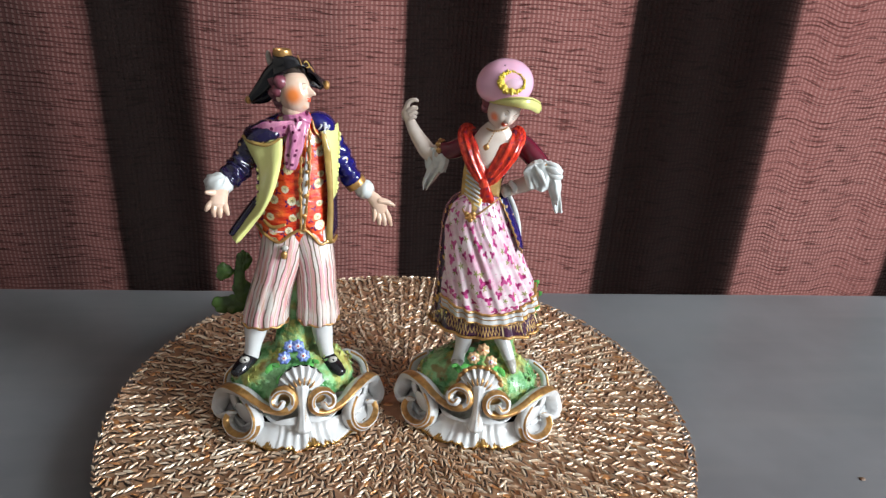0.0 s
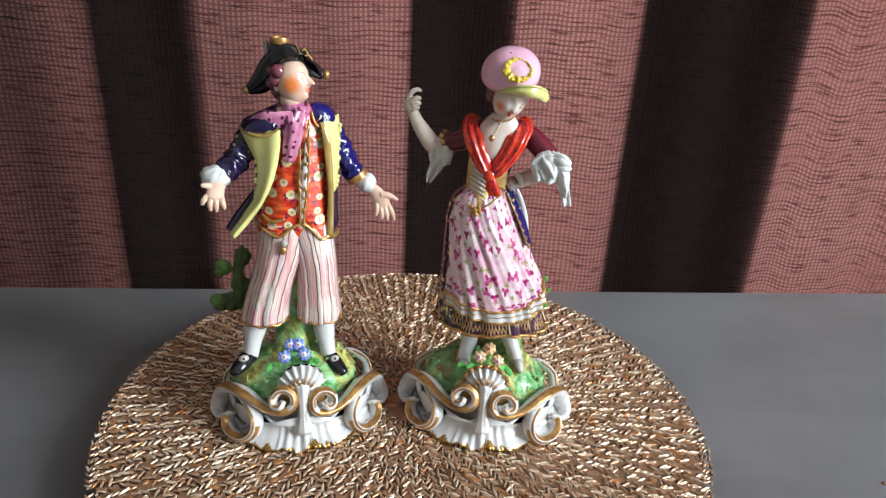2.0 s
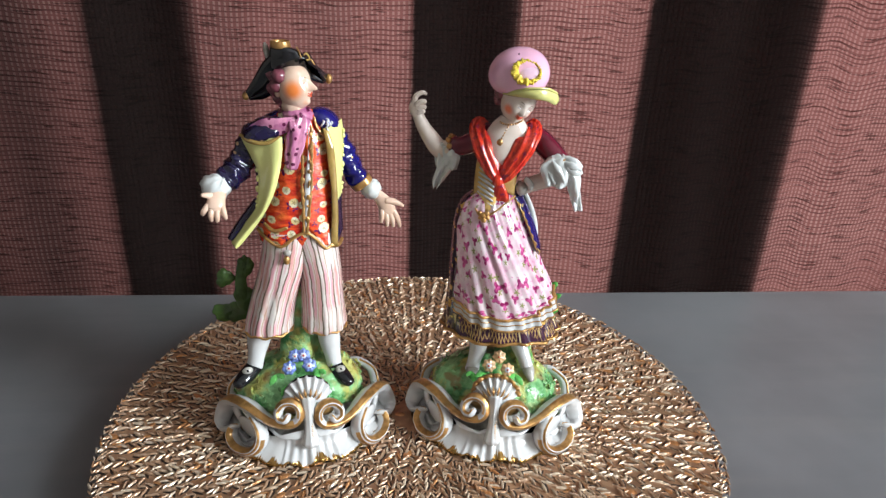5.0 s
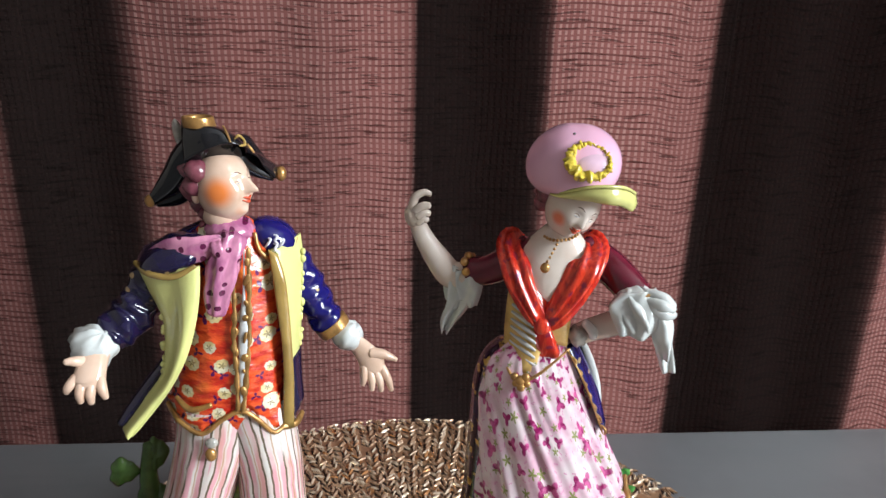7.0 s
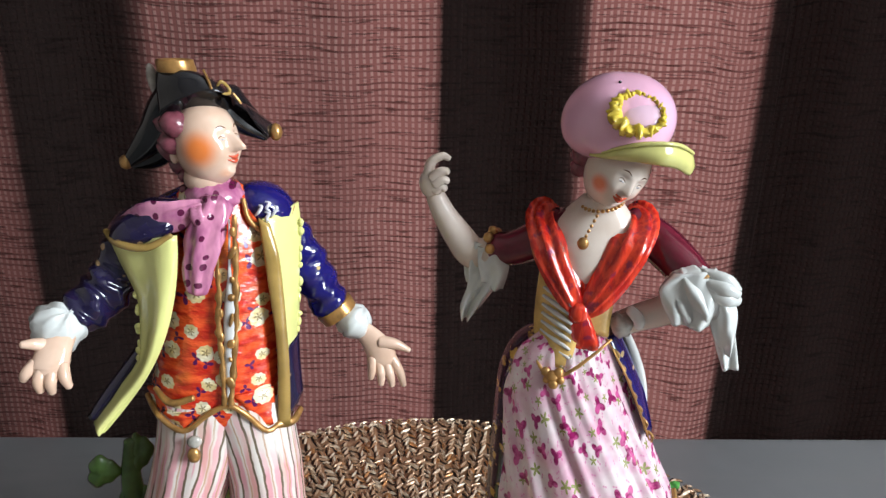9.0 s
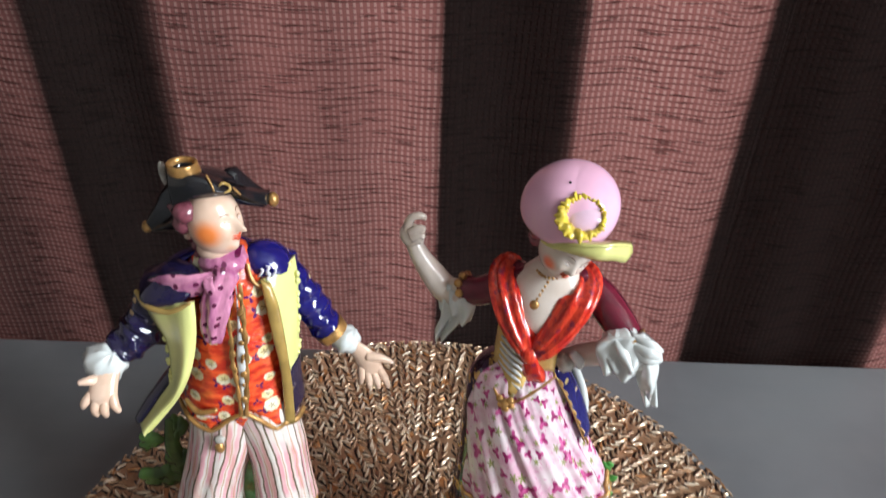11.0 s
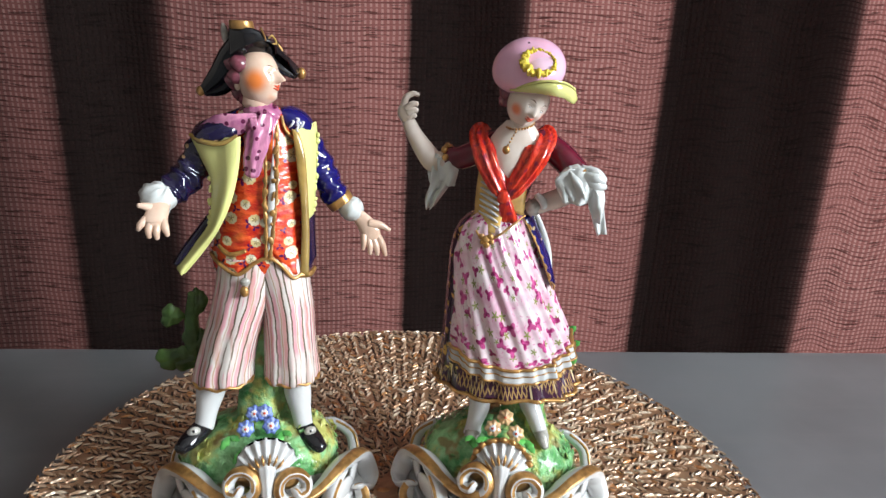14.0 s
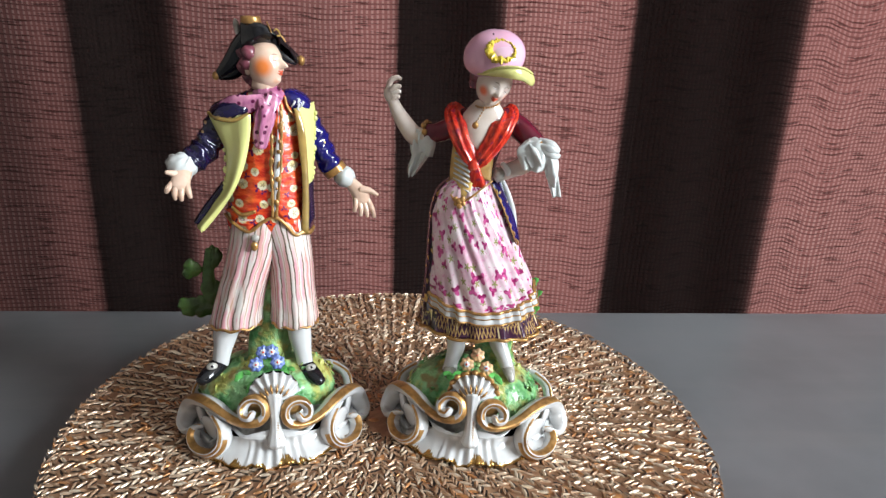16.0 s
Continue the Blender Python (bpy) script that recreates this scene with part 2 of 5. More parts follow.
def strand_mesh(length, width, height):
    """One raised lens-shaped strand, pointed at both ends."""
    verts, faces, rings, sides = [], [], 5, 6
    for r in range(rings):
        t = r / (rings - 1)
        s = 0.25 + 0.75 * math.sin(math.pi * (0.08 + 0.84 * t))
        for k in range(sides):
            a = math.pi * k / (sides - 1)
            verts.append(((t - 0.5) * length, math.cos(a) * width * 0.5 * s, math.sin(a) * height * s))
    for r in range(rings - 1):
        for k in range(sides - 1):
            i = r * sides + k
            faces.append((i, i + 1, i + sides + 1, i + sides))
    faces.append(tuple(range(sides)))
    faces.append(tuple((rings - 1) * sides + k for k in reversed(range(sides))))
    return verts, faces


def placemat():
    rnd = random.Random(5)
    top = tagged(new("placemat"), "round placemat of pressed metallic bronze and copper strands on the table", "placemat")
    top.matrix_world = pose(*MAT_AT, 0)
    bm = bmesh.new()
    ring = 160
    for z, r in ((0.0, MAT_R - 0.006), (0.0012, MAT_R - 0.005)):
        for k in range(ring):
            a = 2 * math.pi * k / ring
            bm.verts.new((r * math.cos(a), r * math.sin(a), z))
    bm.verts.ensure_lookup_table()
    bm.faces.new([bm.verts[k] for k in reversed(range(ring))])
    bm.faces.new([bm.verts[ring + k] for k in range(ring)])
    for k in range(ring):
        bm.faces.new((bm.verts[k], bm.verts[(k + 1) % ring], bm.verts[ring + (k + 1) % ring], bm.verts[ring + k]))
    part("backing", bm, MATBASE, top, "copper-brown backing sheet")
    sv, sf = strand_mesh(0.0062, 0.0018, 0.0014)
    shared = mesh_of("strand", sv, sf, [STRAND])
    sv = np.array(sv)
    verts, faces, near, copper = [], [], [], []
    for r0, r1, count in ((0.016, 0.052, 32), (0.050, 0.104, 66), (0.102, MAT_R - 0.0045, 112)):
        pitch = 0.0037
        for i in range(count):
            spine = 2 * math.pi * (i + rnd.uniform(-0.1, 0.1)) / count
            r = r0 + rnd.uniform(0, pitch)
            while r < r1:
                gap = 2 * math.pi * r / count
                for side in (-1, 1):
                    slant = radians(rnd.gauss(32, 15)) * side
                    off = side * gap * 0.25 + rnd.gauss(0, 0.0004)
                    rr = r + rnd.gauss(0, 0.0008)
                    a = spine + off / rr
                    place = (rr * math.cos(a), rr * math.sin(a), 0.0012 + rnd.uniform(-0.0003, 0.0004))
                    turn = a + slant
                    scale = rnd.uniform(0.70, 1.20) * min(1.0, gap / 0.0085 + 0.25)
                    if rnd.random() < 0.07:
                        continue
                    near.append((place, turn, scale))
                r += pitch * rnd.uniform(0.85, 1.15)
    # rounded loops along the rim
    for i in range(210):
        a = 2 * math.pi * (i + rnd.uniform(-0.25, 0.25)) / 210
        for inset, lean in ((0.0012, 0.35), (0.0030, -0.9), (0.0050, -0.5)):
            rr = MAT_R - inset + rnd.gauss(0, 0.0003)
            near.append(((rr * math.cos(a), rr * math.sin(a), 0.0012), a + math.pi / 2 + lean + rnd.gauss(0, 0.25), rnd.uniform(0.65, 0.95)))
    pick = [k for k, (p, _, _) in enumerate(near) if abs(p[0]) < 0.055 and -0.135 < p[1] < -0.075][:300]
    chosen = set(pick)
    for k, (p, turn, scale) in enumerate(near):
        if k in chosen:
            ob = new("strand", shared)
            ob.parent = top
            ob.matrix_basis = Matrix.Translation(p) @ Matrix.Rotation(turn, 4, "Z") @ Matrix.Scale(scale, 4)
            continue
        c, s = math.cos(turn) * scale, math.sin(turn) * scale
        q = np.c_[sv[:, 0] * c - sv[:, 1] * s + p[0], sv[:, 0] * s + sv[:, 1] * c + p[1], sv[:, 2] * scale + p[2]]
        base = len(verts)
        verts.extend(map(tuple, q))
        faces.extend(tuple(v + base for v in f) for f in sf)
    # flat copper scraps pressed in among the strands
    for _ in range(230):
        r, a = MAT_R * 0.96 * math.sqrt(rnd.random()), rnd.uniform(0, 2 * math.pi)
        turn, scale = a + rnd.uniform(-0.8, 0.8), rnd.uniform(0.7, 1.3)
        c, s = math.cos(turn) * scale, math.sin(turn) * scale
        base = len(verts)
        for px, py, pz in sv:
            px, py, pz = px * 0.85, py * 2.0, pz * 0.45
            verts.append((px * c - py * s + r * math.cos(a), px * s + py * c + r * math.sin(a), pz + 0.0015))
        faces.extend(tuple(v + base for v in f) for f in sf)
        copper.append((base, len(verts)))
    first = copper[0][0]
    # pressed slots beside the strands: flat pieces coloured with the slots' shade
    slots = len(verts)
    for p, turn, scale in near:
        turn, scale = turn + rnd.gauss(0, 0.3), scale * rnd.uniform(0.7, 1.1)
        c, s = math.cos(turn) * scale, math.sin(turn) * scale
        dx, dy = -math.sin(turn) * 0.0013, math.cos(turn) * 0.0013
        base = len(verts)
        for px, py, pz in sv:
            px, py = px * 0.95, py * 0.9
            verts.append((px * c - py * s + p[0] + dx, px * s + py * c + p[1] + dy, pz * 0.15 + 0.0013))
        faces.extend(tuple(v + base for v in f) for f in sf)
    rest = new("strand_weave", mesh_of("strand_weave", verts, faces, [STRAND, COPPER, SLOT_SHADE], [2 if f[0] >= slots else 1 if f[0] >= first else 0 for f in faces]))
    rest.parent = top
    tagged(rest, kind="stuff")


placemat()


# ---- glazed porcelain colours ----
def glaze(name, colour, rough=0.13, var=0.10, scale=160.0, metal=0.0):
    m = Nodes(name)
    n = m.noise(scale, 3.0)
    dark, light = tuple(c * (1 - var) for c in colour), tuple(min(1, c * (1 + var * 0.6)) for c in colour)
    m.set(Base_Color=m.mix(m.step(n, 0.3, 0.7), dark, light), Roughness=rough, Metallic=metal, Coat_Weight=0.3, Coat_Roughness=0.05)
    return m.bump(m.noise(90.0, 2.0), 0.25, 0.0006).mat


def voronoi(m, scale, vector=None, rnd=1.0):
    n = m.node("TexVoronoi", Scale=scale, Randomness=rnd)
    m.put(n.inputs["Vector"], vector if vector is not None else m.coords())
    return n


def petals(m, vec, scale, size, count, depth, rnd=0.7, offset=0.0):
    """A mask of small painted blossoms strewn over a flat pattern space; size in its units."""
    mp = m.node("Mapping", Vector=vec)
    mp.inputs["Location"].default_value = (offset, offset * 0.6, 0)
    v = voronoi(m, scale, mp.outputs[0], rnd)
    v.voronoi_dimensions = "2D"
    sub = m.node("VectorMath")
    sub.operation = "SUBTRACT"
    m.put(sub.inputs[0], mp.outputs[0])
    m.put(sub.inputs[1], v.outputs["Position"])
    s = m.node("SeparateXYZ", Vector=sub.outputs[0])
    ln = m.node("VectorMath")
    ln.operation = "LENGTH"
    m.put(ln.inputs[0], sub.outputs[0])
    c = m.node("SeparateXYZ", Vector=v.outputs["Color"])
    ang = m.maths("ADD", m.maths("MULTIPLY", m.maths("ARCTAN2", s.outputs[1], s.outputs[0]), float(count)), m.maths("MULTIPLY", c.outputs[0], 6.28))
    big = m.maths("ADD", 0.75, m.maths("MULTIPLY", c.outputs[1], 0.4))
    lim = m.maths("MULTIPLY", m.maths("MULTIPLY", m.maths("ADD", 1.0 - depth, m.maths("MULTIPLY", m.maths("COSINE", ang), depth)), size), big)
    return m.maths("SUBTRACT", ln.outputs["Value"], lim), ln.outputs["Value"]


def front_plane(m, warp=0.0012):
    """Pattern space seen from the front, slightly warped like a painter's hand."""
    s = m.node("SeparateXYZ", Vector=m.coords())
    n = m.noise(240.0, 2.0)
    x = m.maths("ADD", s.outputs[0], m.maths("MULTIPLY", n, warp))
    z = m.maths("ADD", s.outputs[2], m.maths("MULTIPLY", m.noise(310.0, 2.0), warp))
    c = m.node("CombineXYZ")
    m.put(c.inputs[0], x)
    m.put(c.inputs[1], z)
    return c.outputs[0]


def waistcoat_glaze():
    m = Nodes("waistcoat_glaze")
    flat = front_plane(m)
    n = m.noise(1.0, 4.0, m.stretched((150, 150, 420)))
    red = m.mix(m.step(n, 0.36, 0.62), (0.58, 0.024, 0.012), (0.86, 0.11, 0.028))
    red = m.mix(m.maths("MULTIPLY", m.step(m.noise(70.0, 2.0), 0.54, 0.68), 0.8), red, (0.78, 0.24, 0.035))
    d, _ = petals(m, flat, 118.0, 0.0021, 3, 0.5, 0.7, 0.0043)
    red = m.mix(m.step(d, 0.0002, -0.0001), red, (0.10, 0.010, 0.085))
    d, r = petals(m, flat, 118.0, 0.0027, 9, 0.05, 0.5)
    disc = m.mix(m.step(m.noise(260.0, 2.0), 0.4, 0.62), (0.80, 0.74, 0.55), (0.78, 0.62, 0.30))
    c = m.mix(m.step(d, 0.0001, -0.0002), red, disc)
    d, _ = petals(m, flat, 118.0, 0.0013, 5, 0.45, 0.5)
    c = m.mix(m.maths("MULTIPLY", m.step(d, 0.0002, -0.0001), 0.85), c, (0.24, 0.17, 0.07))
    m.set(Base_Color=c, Roughness=0.10, Coat_Weight=0.4, Coat_Roughness=0.04)
    return m.bump(m.noise(1.0, 3.0, m.stretched((110, 110, 230))), 0.8, 0.002).mat


def scarf_glaze():
    """Pink with round dark purple dots and washes of mauve in the hollows of the brushwork."""
    m = Nodes("pink_scarf_glaze")
    n = m.noise(1.0, 3.0, m.stretched((160, 160, 70)))
    c = m.mix(m.step(n, 0.34, 0.66), (0.36, 0.10, 0.22), (0.66, 0.27, 0.40))
    d, _ = petals(m, front_plane(m, 0.0006), 205.0, 0.00098, 2, 0.06, 0.75)
    c = m.mix(m.step(d, 0.0001, -0.00015), c, (0.10, 0.008, 0.045))
    m.set(Base_Color=c, Roughness=0.12, Coat_Weight=0.4, Coat_Roughness=0.04)
    return m.bump(n, 0.25, 0.0008).mat


def apron_glaze():
    m = Nodes("apron_glaze")
    flat = m.stretched((0.078, 0.074, 1), "UV")
    n = m.noise(110.0, 3.0)
    c = m.mix(m.step(n, 0.3, 0.7), (0.66, 0.38, 0.48), (0.74, 0.62, 0.64))
    tiny, _ = petals(m, flat, 300.0, 0.0007, 2, 0.6, 1.0, 0.02)
    c = m.mix(m.maths("MULTIPLY", m.step(tiny, 0.0002, -0.0002), 0.8), c, (0.62, 0.20, 0.38))
    star, _ = petals(m, flat, 128.0, 0.0017, 5, 0.35, 0.9, 0.05)
    c = m.mix(m.step(star, 0.0002, -0.0002), c, (0.26, 0.27, 0.09))
    d, r = petals(m, flat, 132.0, 0.0026, 3, 0.30, 0.95)
    c = m.mix(m.step(d, 0.0003, -0.0002), c, m.mix(m.step(m.noise(400.0), 0.4, 0.6), (0.24, 0.012, 0.09), (0.56, 0.09, 0.27)))
    m.set(Base_Color=c, Roughness=0.12, Coat_Weight=0.4, Coat_Roughness=0.04)
    return m.bump(n, 0.3, 0.001).mat


def frill_glaze():
    """Dark purple hem, cross-hatched in gold."""
    m = Nodes("gilt_net_frill_glaze")
    s = m.node("SeparateXYZ", Vector=m.coords("UV"))
    w = m.maths("MULTIPLY", m.noise(120.0, 2.0), 9.0)
    u = m.maths("ADD", m.maths("MULTIPLY", s.outputs[0], 620.0), w)
    v = m.maths("MULTIPLY", s.outputs[1], 11.0)
    one = m.step(m.maths("SINE", m.maths("ADD", u, v)), 0.55, 0.9)
    two = m.step(m.maths("SINE", m.maths("SUBTRACT", u, v)), 0.55, 0.9)
    patch = m.step(m.noise(110.0, 2.0), 0.44, 0.56)
    gold = m.maths("MULTIPLY", m.maths("MAXIMUM", one, two), patch)
    tongue = m.maths("SUBTRACT", m.noise(1.0, 1.0, m.stretched((64, 0.3, 1), "UV")), m.maths("MULTIPLY", s.outputs[1], 0.22))
    ground = m.mix(m.step(tongue, 0.50, 0.55), (0.045, 0.014, 0.035), (0.66, 0.52, 0.30))
    m.set(Base_Color=m.mix(gold, ground, (0.60, 0.38, 0.14)), Roughness=0.16, Metallic=m.maths("MULTIPLY", gold, 0.3), Coat_Weight=0.3)
    return m.mat


def breeches_glaze():
    m = Nodes("breeches_glaze")
    sep = m.node("SeparateXYZ", Vector=m.coords("UV"))
    wob = m.noise(75.0, 4.0)
    u = m.maths("ADD", sep.outputs[0], m.maths("MULTIPLY", m.maths("SUBTRACT", wob, 0.5), 0.08))
    f = m.maths("FRACT", m.maths("MULTIPLY", u, 7.0))
    g = m.maths("FRACT", m.maths("MULTIPLY", u, 11.0))

    def line(x, at, w):
        return m.step(m.maths("ABSOLUTE", m.maths("SUBTRACT", x, at)), w, w * 0.55)

    c = m.mix(m.step(m.noise(120.0), 0.35, 0.7), (0.72, 0.68, 0.63), (0.73, 0.60, 0.57))
    c = m.mix(m.maths("MULTIPLY", line(g, 0.35, 0.36), m.maths("MULTIPLY", m.step(m.noise(58.0, 1.0), 0.38, 0.60), 0.80)), c, (0.72, 0.30, 0.36))
    dry = m.step(m.noise(1.0, 3.0, m.stretched((130, 130, 34))), 0.30, 0.48)
    c = m.mix(m.maths("MULTIPLY", m.step(m.noise(1.0, 3.0, m.stretched((210, 210, 22), "Object", (0.4, 0.1, 0))), 0.50, 0.66), 0.6), c, (0.60, 0.30, 0.24))
    c = m.mix(m.maths("MULTIPLY", m.maths("MULTIPLY", line(f, 0.75, 0.085), 0.95), dry), c, (0.13, 0.10, 0.06))
    c = m.mix(m.maths("MULTIPLY", line(f, 0.30, 0.06), m.maths("MULTIPLY", dry, 0.7)), c, (0.46, 0.26, 0.13))
    m.set(Base_Color=c, Roughness=0.16, Coat_Weight=0.3, Coat_Roughness=0.05)
    return m.bump(wob, 0.3, 0.001).mat


def motif_glaze(name, ground, spots, rough=0.12, ragged=0.0008):
    """A ground colour with scattered painted spots: (scale, size, colour) each."""
    m = Nodes(name)
    n = m.noise(190.0, 3.0)
    c = m.mix(m.step(n, 0.3, 0.7), tuple(x * 0.82 for x in ground), tuple(min(1, x * 1.08) for x in ground))
    wob = m.node("VectorMath")
    wob.operation = "ADD"
    m.put(wob.inputs[0], m.stretched((1, 0.4, 1)))
    nn = m.node("TexNoise", Scale=420.0, Detail=2.0)
    m.put(nn.inputs["Vector"], m.coords())
    sc = m.node("VectorMath")
    sc.operation = "SCALE"
    sc.inputs["Scale"].default_value = ragged
    m.put(sc.inputs[0], nn.outputs["Color"])
    m.put(wob.inputs[1], sc.outputs[0])
    for k, (scale, size, colour) in enumerate(spots):
        mp = m.node("Mapping", Vector=wob.outputs[0])
        mp.inputs["Location"].default_value = (0.013 * k, 0, 0.007 * k)
        d = voronoi(m, scale, mp.outputs[0]).outputs["Distance"]
        c = m.mix(m.step(d, size, size * 0.72), c, colour)
    m.set(Base_Color=c, Roughness=rough, Coat_Weight=0.4, Coat_Roughness=0.04)
    return m.bump(n, 0.2, 0.0006).mat


def skin_glaze(name, spots, dark=(0.67, 0.45, 0.33), light=(0.74, 0.53, 0.41)):
    """Pale flesh glaze with soft painted spots at places of the figure: (x, y, z, radius, colour) in millimetres."""
    m = Nodes(name)
    c = m.mix(m.step(m.noise(120.0), 0.3, 0.7), dark, light)
    for x, y, z, r, colour in spots:
        d = m.node("VectorMath")
        d.operation = "DISTANCE"
        m.put(d.inputs[0], m.coords())
        d.inputs[1].default_value = (x / 1000, y / 1000, z / 1000)
        c = m.mix(m.step(d.outputs["Value"], r / 1000, r / 4000), c, colour)
    m.set(Base_Color=c, Roughness=0.14, Coat_Weight=0.3, Coat_Roughness=0.05)
    return m.mat


def mound_glaze():
    m = Nodes("mound_glaze")
    n, k = m.noise(70.0, 4.0), m.noise(48.0, 4.0, m.stretched((1, 1, 1), "Object", (0.3, 0.1, 0.2)))
    c = m.mix(m.step(n, 0.35, 0.62), (0.05, 0.24, 0.06), (0.30, 0.60, 0.27))
    c = m.mix(m.maths("MULTIPLY", m.step(k, 0.49, 0.62), 0.85), c, (0.56, 0.50, 0.13))
    c = m.mix(m.maths("MULTIPLY", m.step(m.noise(80.0, 2.0), 0.56, 0.68), 0.75), c, (0.24, 0.12, 0.035))
    m.set(Base_Color=c, Roughness=0.14, Coat_Weight=0.4, Coat_Roughness=0.05)
    return m.bump(m.noise(150.0, 5.0), 1.0, 0.004).mat


def shawl_glaze():
    m = Nodes("shawl_glaze")
    n = m.noise(1.0, 3.0, m.stretched((520, 520, 70)))
    c = m.mix(m.step(n, 0.40, 0.60), (0.50, 0.016, 0.010), (0.74, 0.055, 0.022))
    c = m.mix(m.maths("MULTIPLY", m.step(m.noise(220.0), 0.58, 0.68), 0.8), c, (0.16, 0.01, 0.05))
    m.set(Base_Color=c, Roughness=0.10, Coat_Weight=0.5, Coat_Roughness=0.03)
    return m.bump(n, 0.3, 0.001).mat


GOLD_RUBBED = (0.48, 0.26, 0.085)
WHITE = glaze("white_porcelain", (0.60, 0.60, 0.595), 0.10, 0.05, 60.0)
LACE = glaze("lace_white", (0.62, 0.64, 0.625), 0.13, 0.06, 120.0)
TAN = glaze("shaded_ochre_glaze", (0.40, 0.26, 0.075), 0.16, 0.3, 70.0)
GOLD = glaze("rubbed_gilding", GOLD_RUBBED, 0.32, 0.35, 240.0, 0.6)
BLUE = motif_glaze("cobalt_glaze", (0.010, 0.009, 0.12), [(150.0, 0.14, (0.60, 0.45, 0.20))])
DARKBLUE = motif_glaze("dark_and_shaded_cobalt_glaze", (0.012, 0.009, 0.040), [(150.0, 0.14, (0.42, 0.27, 0.12))])
LINING = glaze("pale_yellow_glaze", (0.72, 0.72, 0.27), 0.14, 0.08, 50.0)
VEST = waistcoat_glaze()
STRIPES = breeches_glaze()
SCARF = scarf_glaze()
BLACK = glaze("black_glaze", (0.010, 0.010, 0.012), 0.09, 0.2)
HAIR = glaze("mauve_hair_glaze", (0.20, 0.055, 0.075), 0.14, 0.35, 320.0)
def skirting_glaze():
    """White porcelain with worn gilding brushed up raggedly from the lower edge."""
    m = Nodes("gilt_edged_porcelain")
    sep = m.node("SeparateXYZ", Vector=m.coords("UV"))
    patch = m.noise(1.0, 2.0, m.stretched((16, 0.5, 1), "UV"))
    comb = m.noise(1.0, 1.0, m.stretched((190, 2.0, 1), "UV"))
    top = m.maths("ADD", m.maths("MULTIPLY", m.maths("SUBTRACT", patch, 0.43), 1.0), m.maths("MULTIPLY", m.maths("SUBTRACT", comb, 0.5), 0.22))
    gilt = m.step(m.maths("SUBTRACT", sep.outputs[1], m.maths("MAXIMUM", top, 0.05)), 0.02, -0.02)
    white = m.mix(m.step(m.noise(60.0), 0.3, 0.7), (0.56, 0.56, 0.555), (0.61, 0.61, 0.605))
    m.set(Base_Color=m.mix(gilt, white, m.mix(m.noise(240.0), (0.28, 0.15, 0.045), (0.52, 0.30, 0.08))), Metallic=m.maths("MULTIPLY", gilt, 0.75),
          Roughness=m.maths("ADD", 0.10, m.maths("MULTIPLY", gilt, 0.14)), Coat_Weight=0.3, Coat_Roughness=0.05)
    return m.bump(m.noise(90.0, 2.0), 0.25, 0.0006).mat


SKIRTING = skirting_glaze()
GREEN = mound_glaze()
BUSH = glaze("dark_leaf_glaze", (0.06, 0.13, 0.025), 0.25, 0.4, 110.0)
APRON = apron_glaze()
FRILL = frill_glaze()
SKIRT = motif_glaze("purple_skirt_glaze", (0.045, 0.015, 0.040), [(260.0, 0.40, (0.60, 0.36, 0.09)), (120.0, 0.20, (0.55, 0.33, 0.10))], ragged=0.004)
SHAWL = shawl_glaze()
MAROON = glaze("maroon_glaze", (0.13, 0.012, 0.028), 0.10, 0.25)
BODICE = glaze("ochre_bodice_glaze", (0.62, 0.40, 0.13), 0.16, 0.25, 200.0)
PINK = glaze("pink_bonnet_glaze", (0.80, 0.45, 0.60), 0.08, 0.06, 60.0)
LILAC = glaze("lilac_glaze", (0.72, 0.48, 0.60), 0.10, 0.05)
YELLOW = glaze("yellow_ruche_glaze", (0.74, 0.56, 0.07), 0.15, 0.25, 260.0)
BRIM = glaze("yellow_green_brim_glaze", (0.58, 0.56, 0.20), 0.14, 0.2, 90.0)
FLOWERB = glaze("blue_petal_glaze", (0.20, 0.28, 0.66), 0.14, 0.6, 520.0)
PALE = glaze("pale_blossom_glaze", (0.66, 0.66, 0.72), 0.14, 0.2, 500.0)
FLOWERO = glaze("cream_petal_glaze", (0.72, 0.45, 0.24), 0.15, 0.35, 420.0)
LIPS = glaze("red_paint", (0.62, 0.10, 0.05), 0.14)
BROWN = glaze("brown_line_paint", (0.13, 0.06, 0.03), 0.2)
GREY = glaze("grey_silver_paint_and_hollow_shade", (0.42, 0.40, 0.36), 0.22, 0.3, 300.0)
LEAF = glaze("bright_leaf_glaze", (0.12, 0.46, 0.10), 0.15, 0.3, 150.0)
SKIN_M = skin_glaze("skin_glaze_gentleman", [(-2.6, -6.0, 203.6, 6.6, (0.80, 0.22, 0.05)), (4.2, -5.0, 196.4, 3.0, (0.78, 0.40, 0.25))])
SKIN_W = skin_glaze("skin_glaze_lady", [(-2.6, -2.0, 196.0, 3.9, (0.76, 0.20, 0.10)), (9.0, 1.0, 192.4, 3.2, (0.74, 0.34, 0.25))], (0.66, 0.55, 0.47), (0.72, 0.63, 0.56))


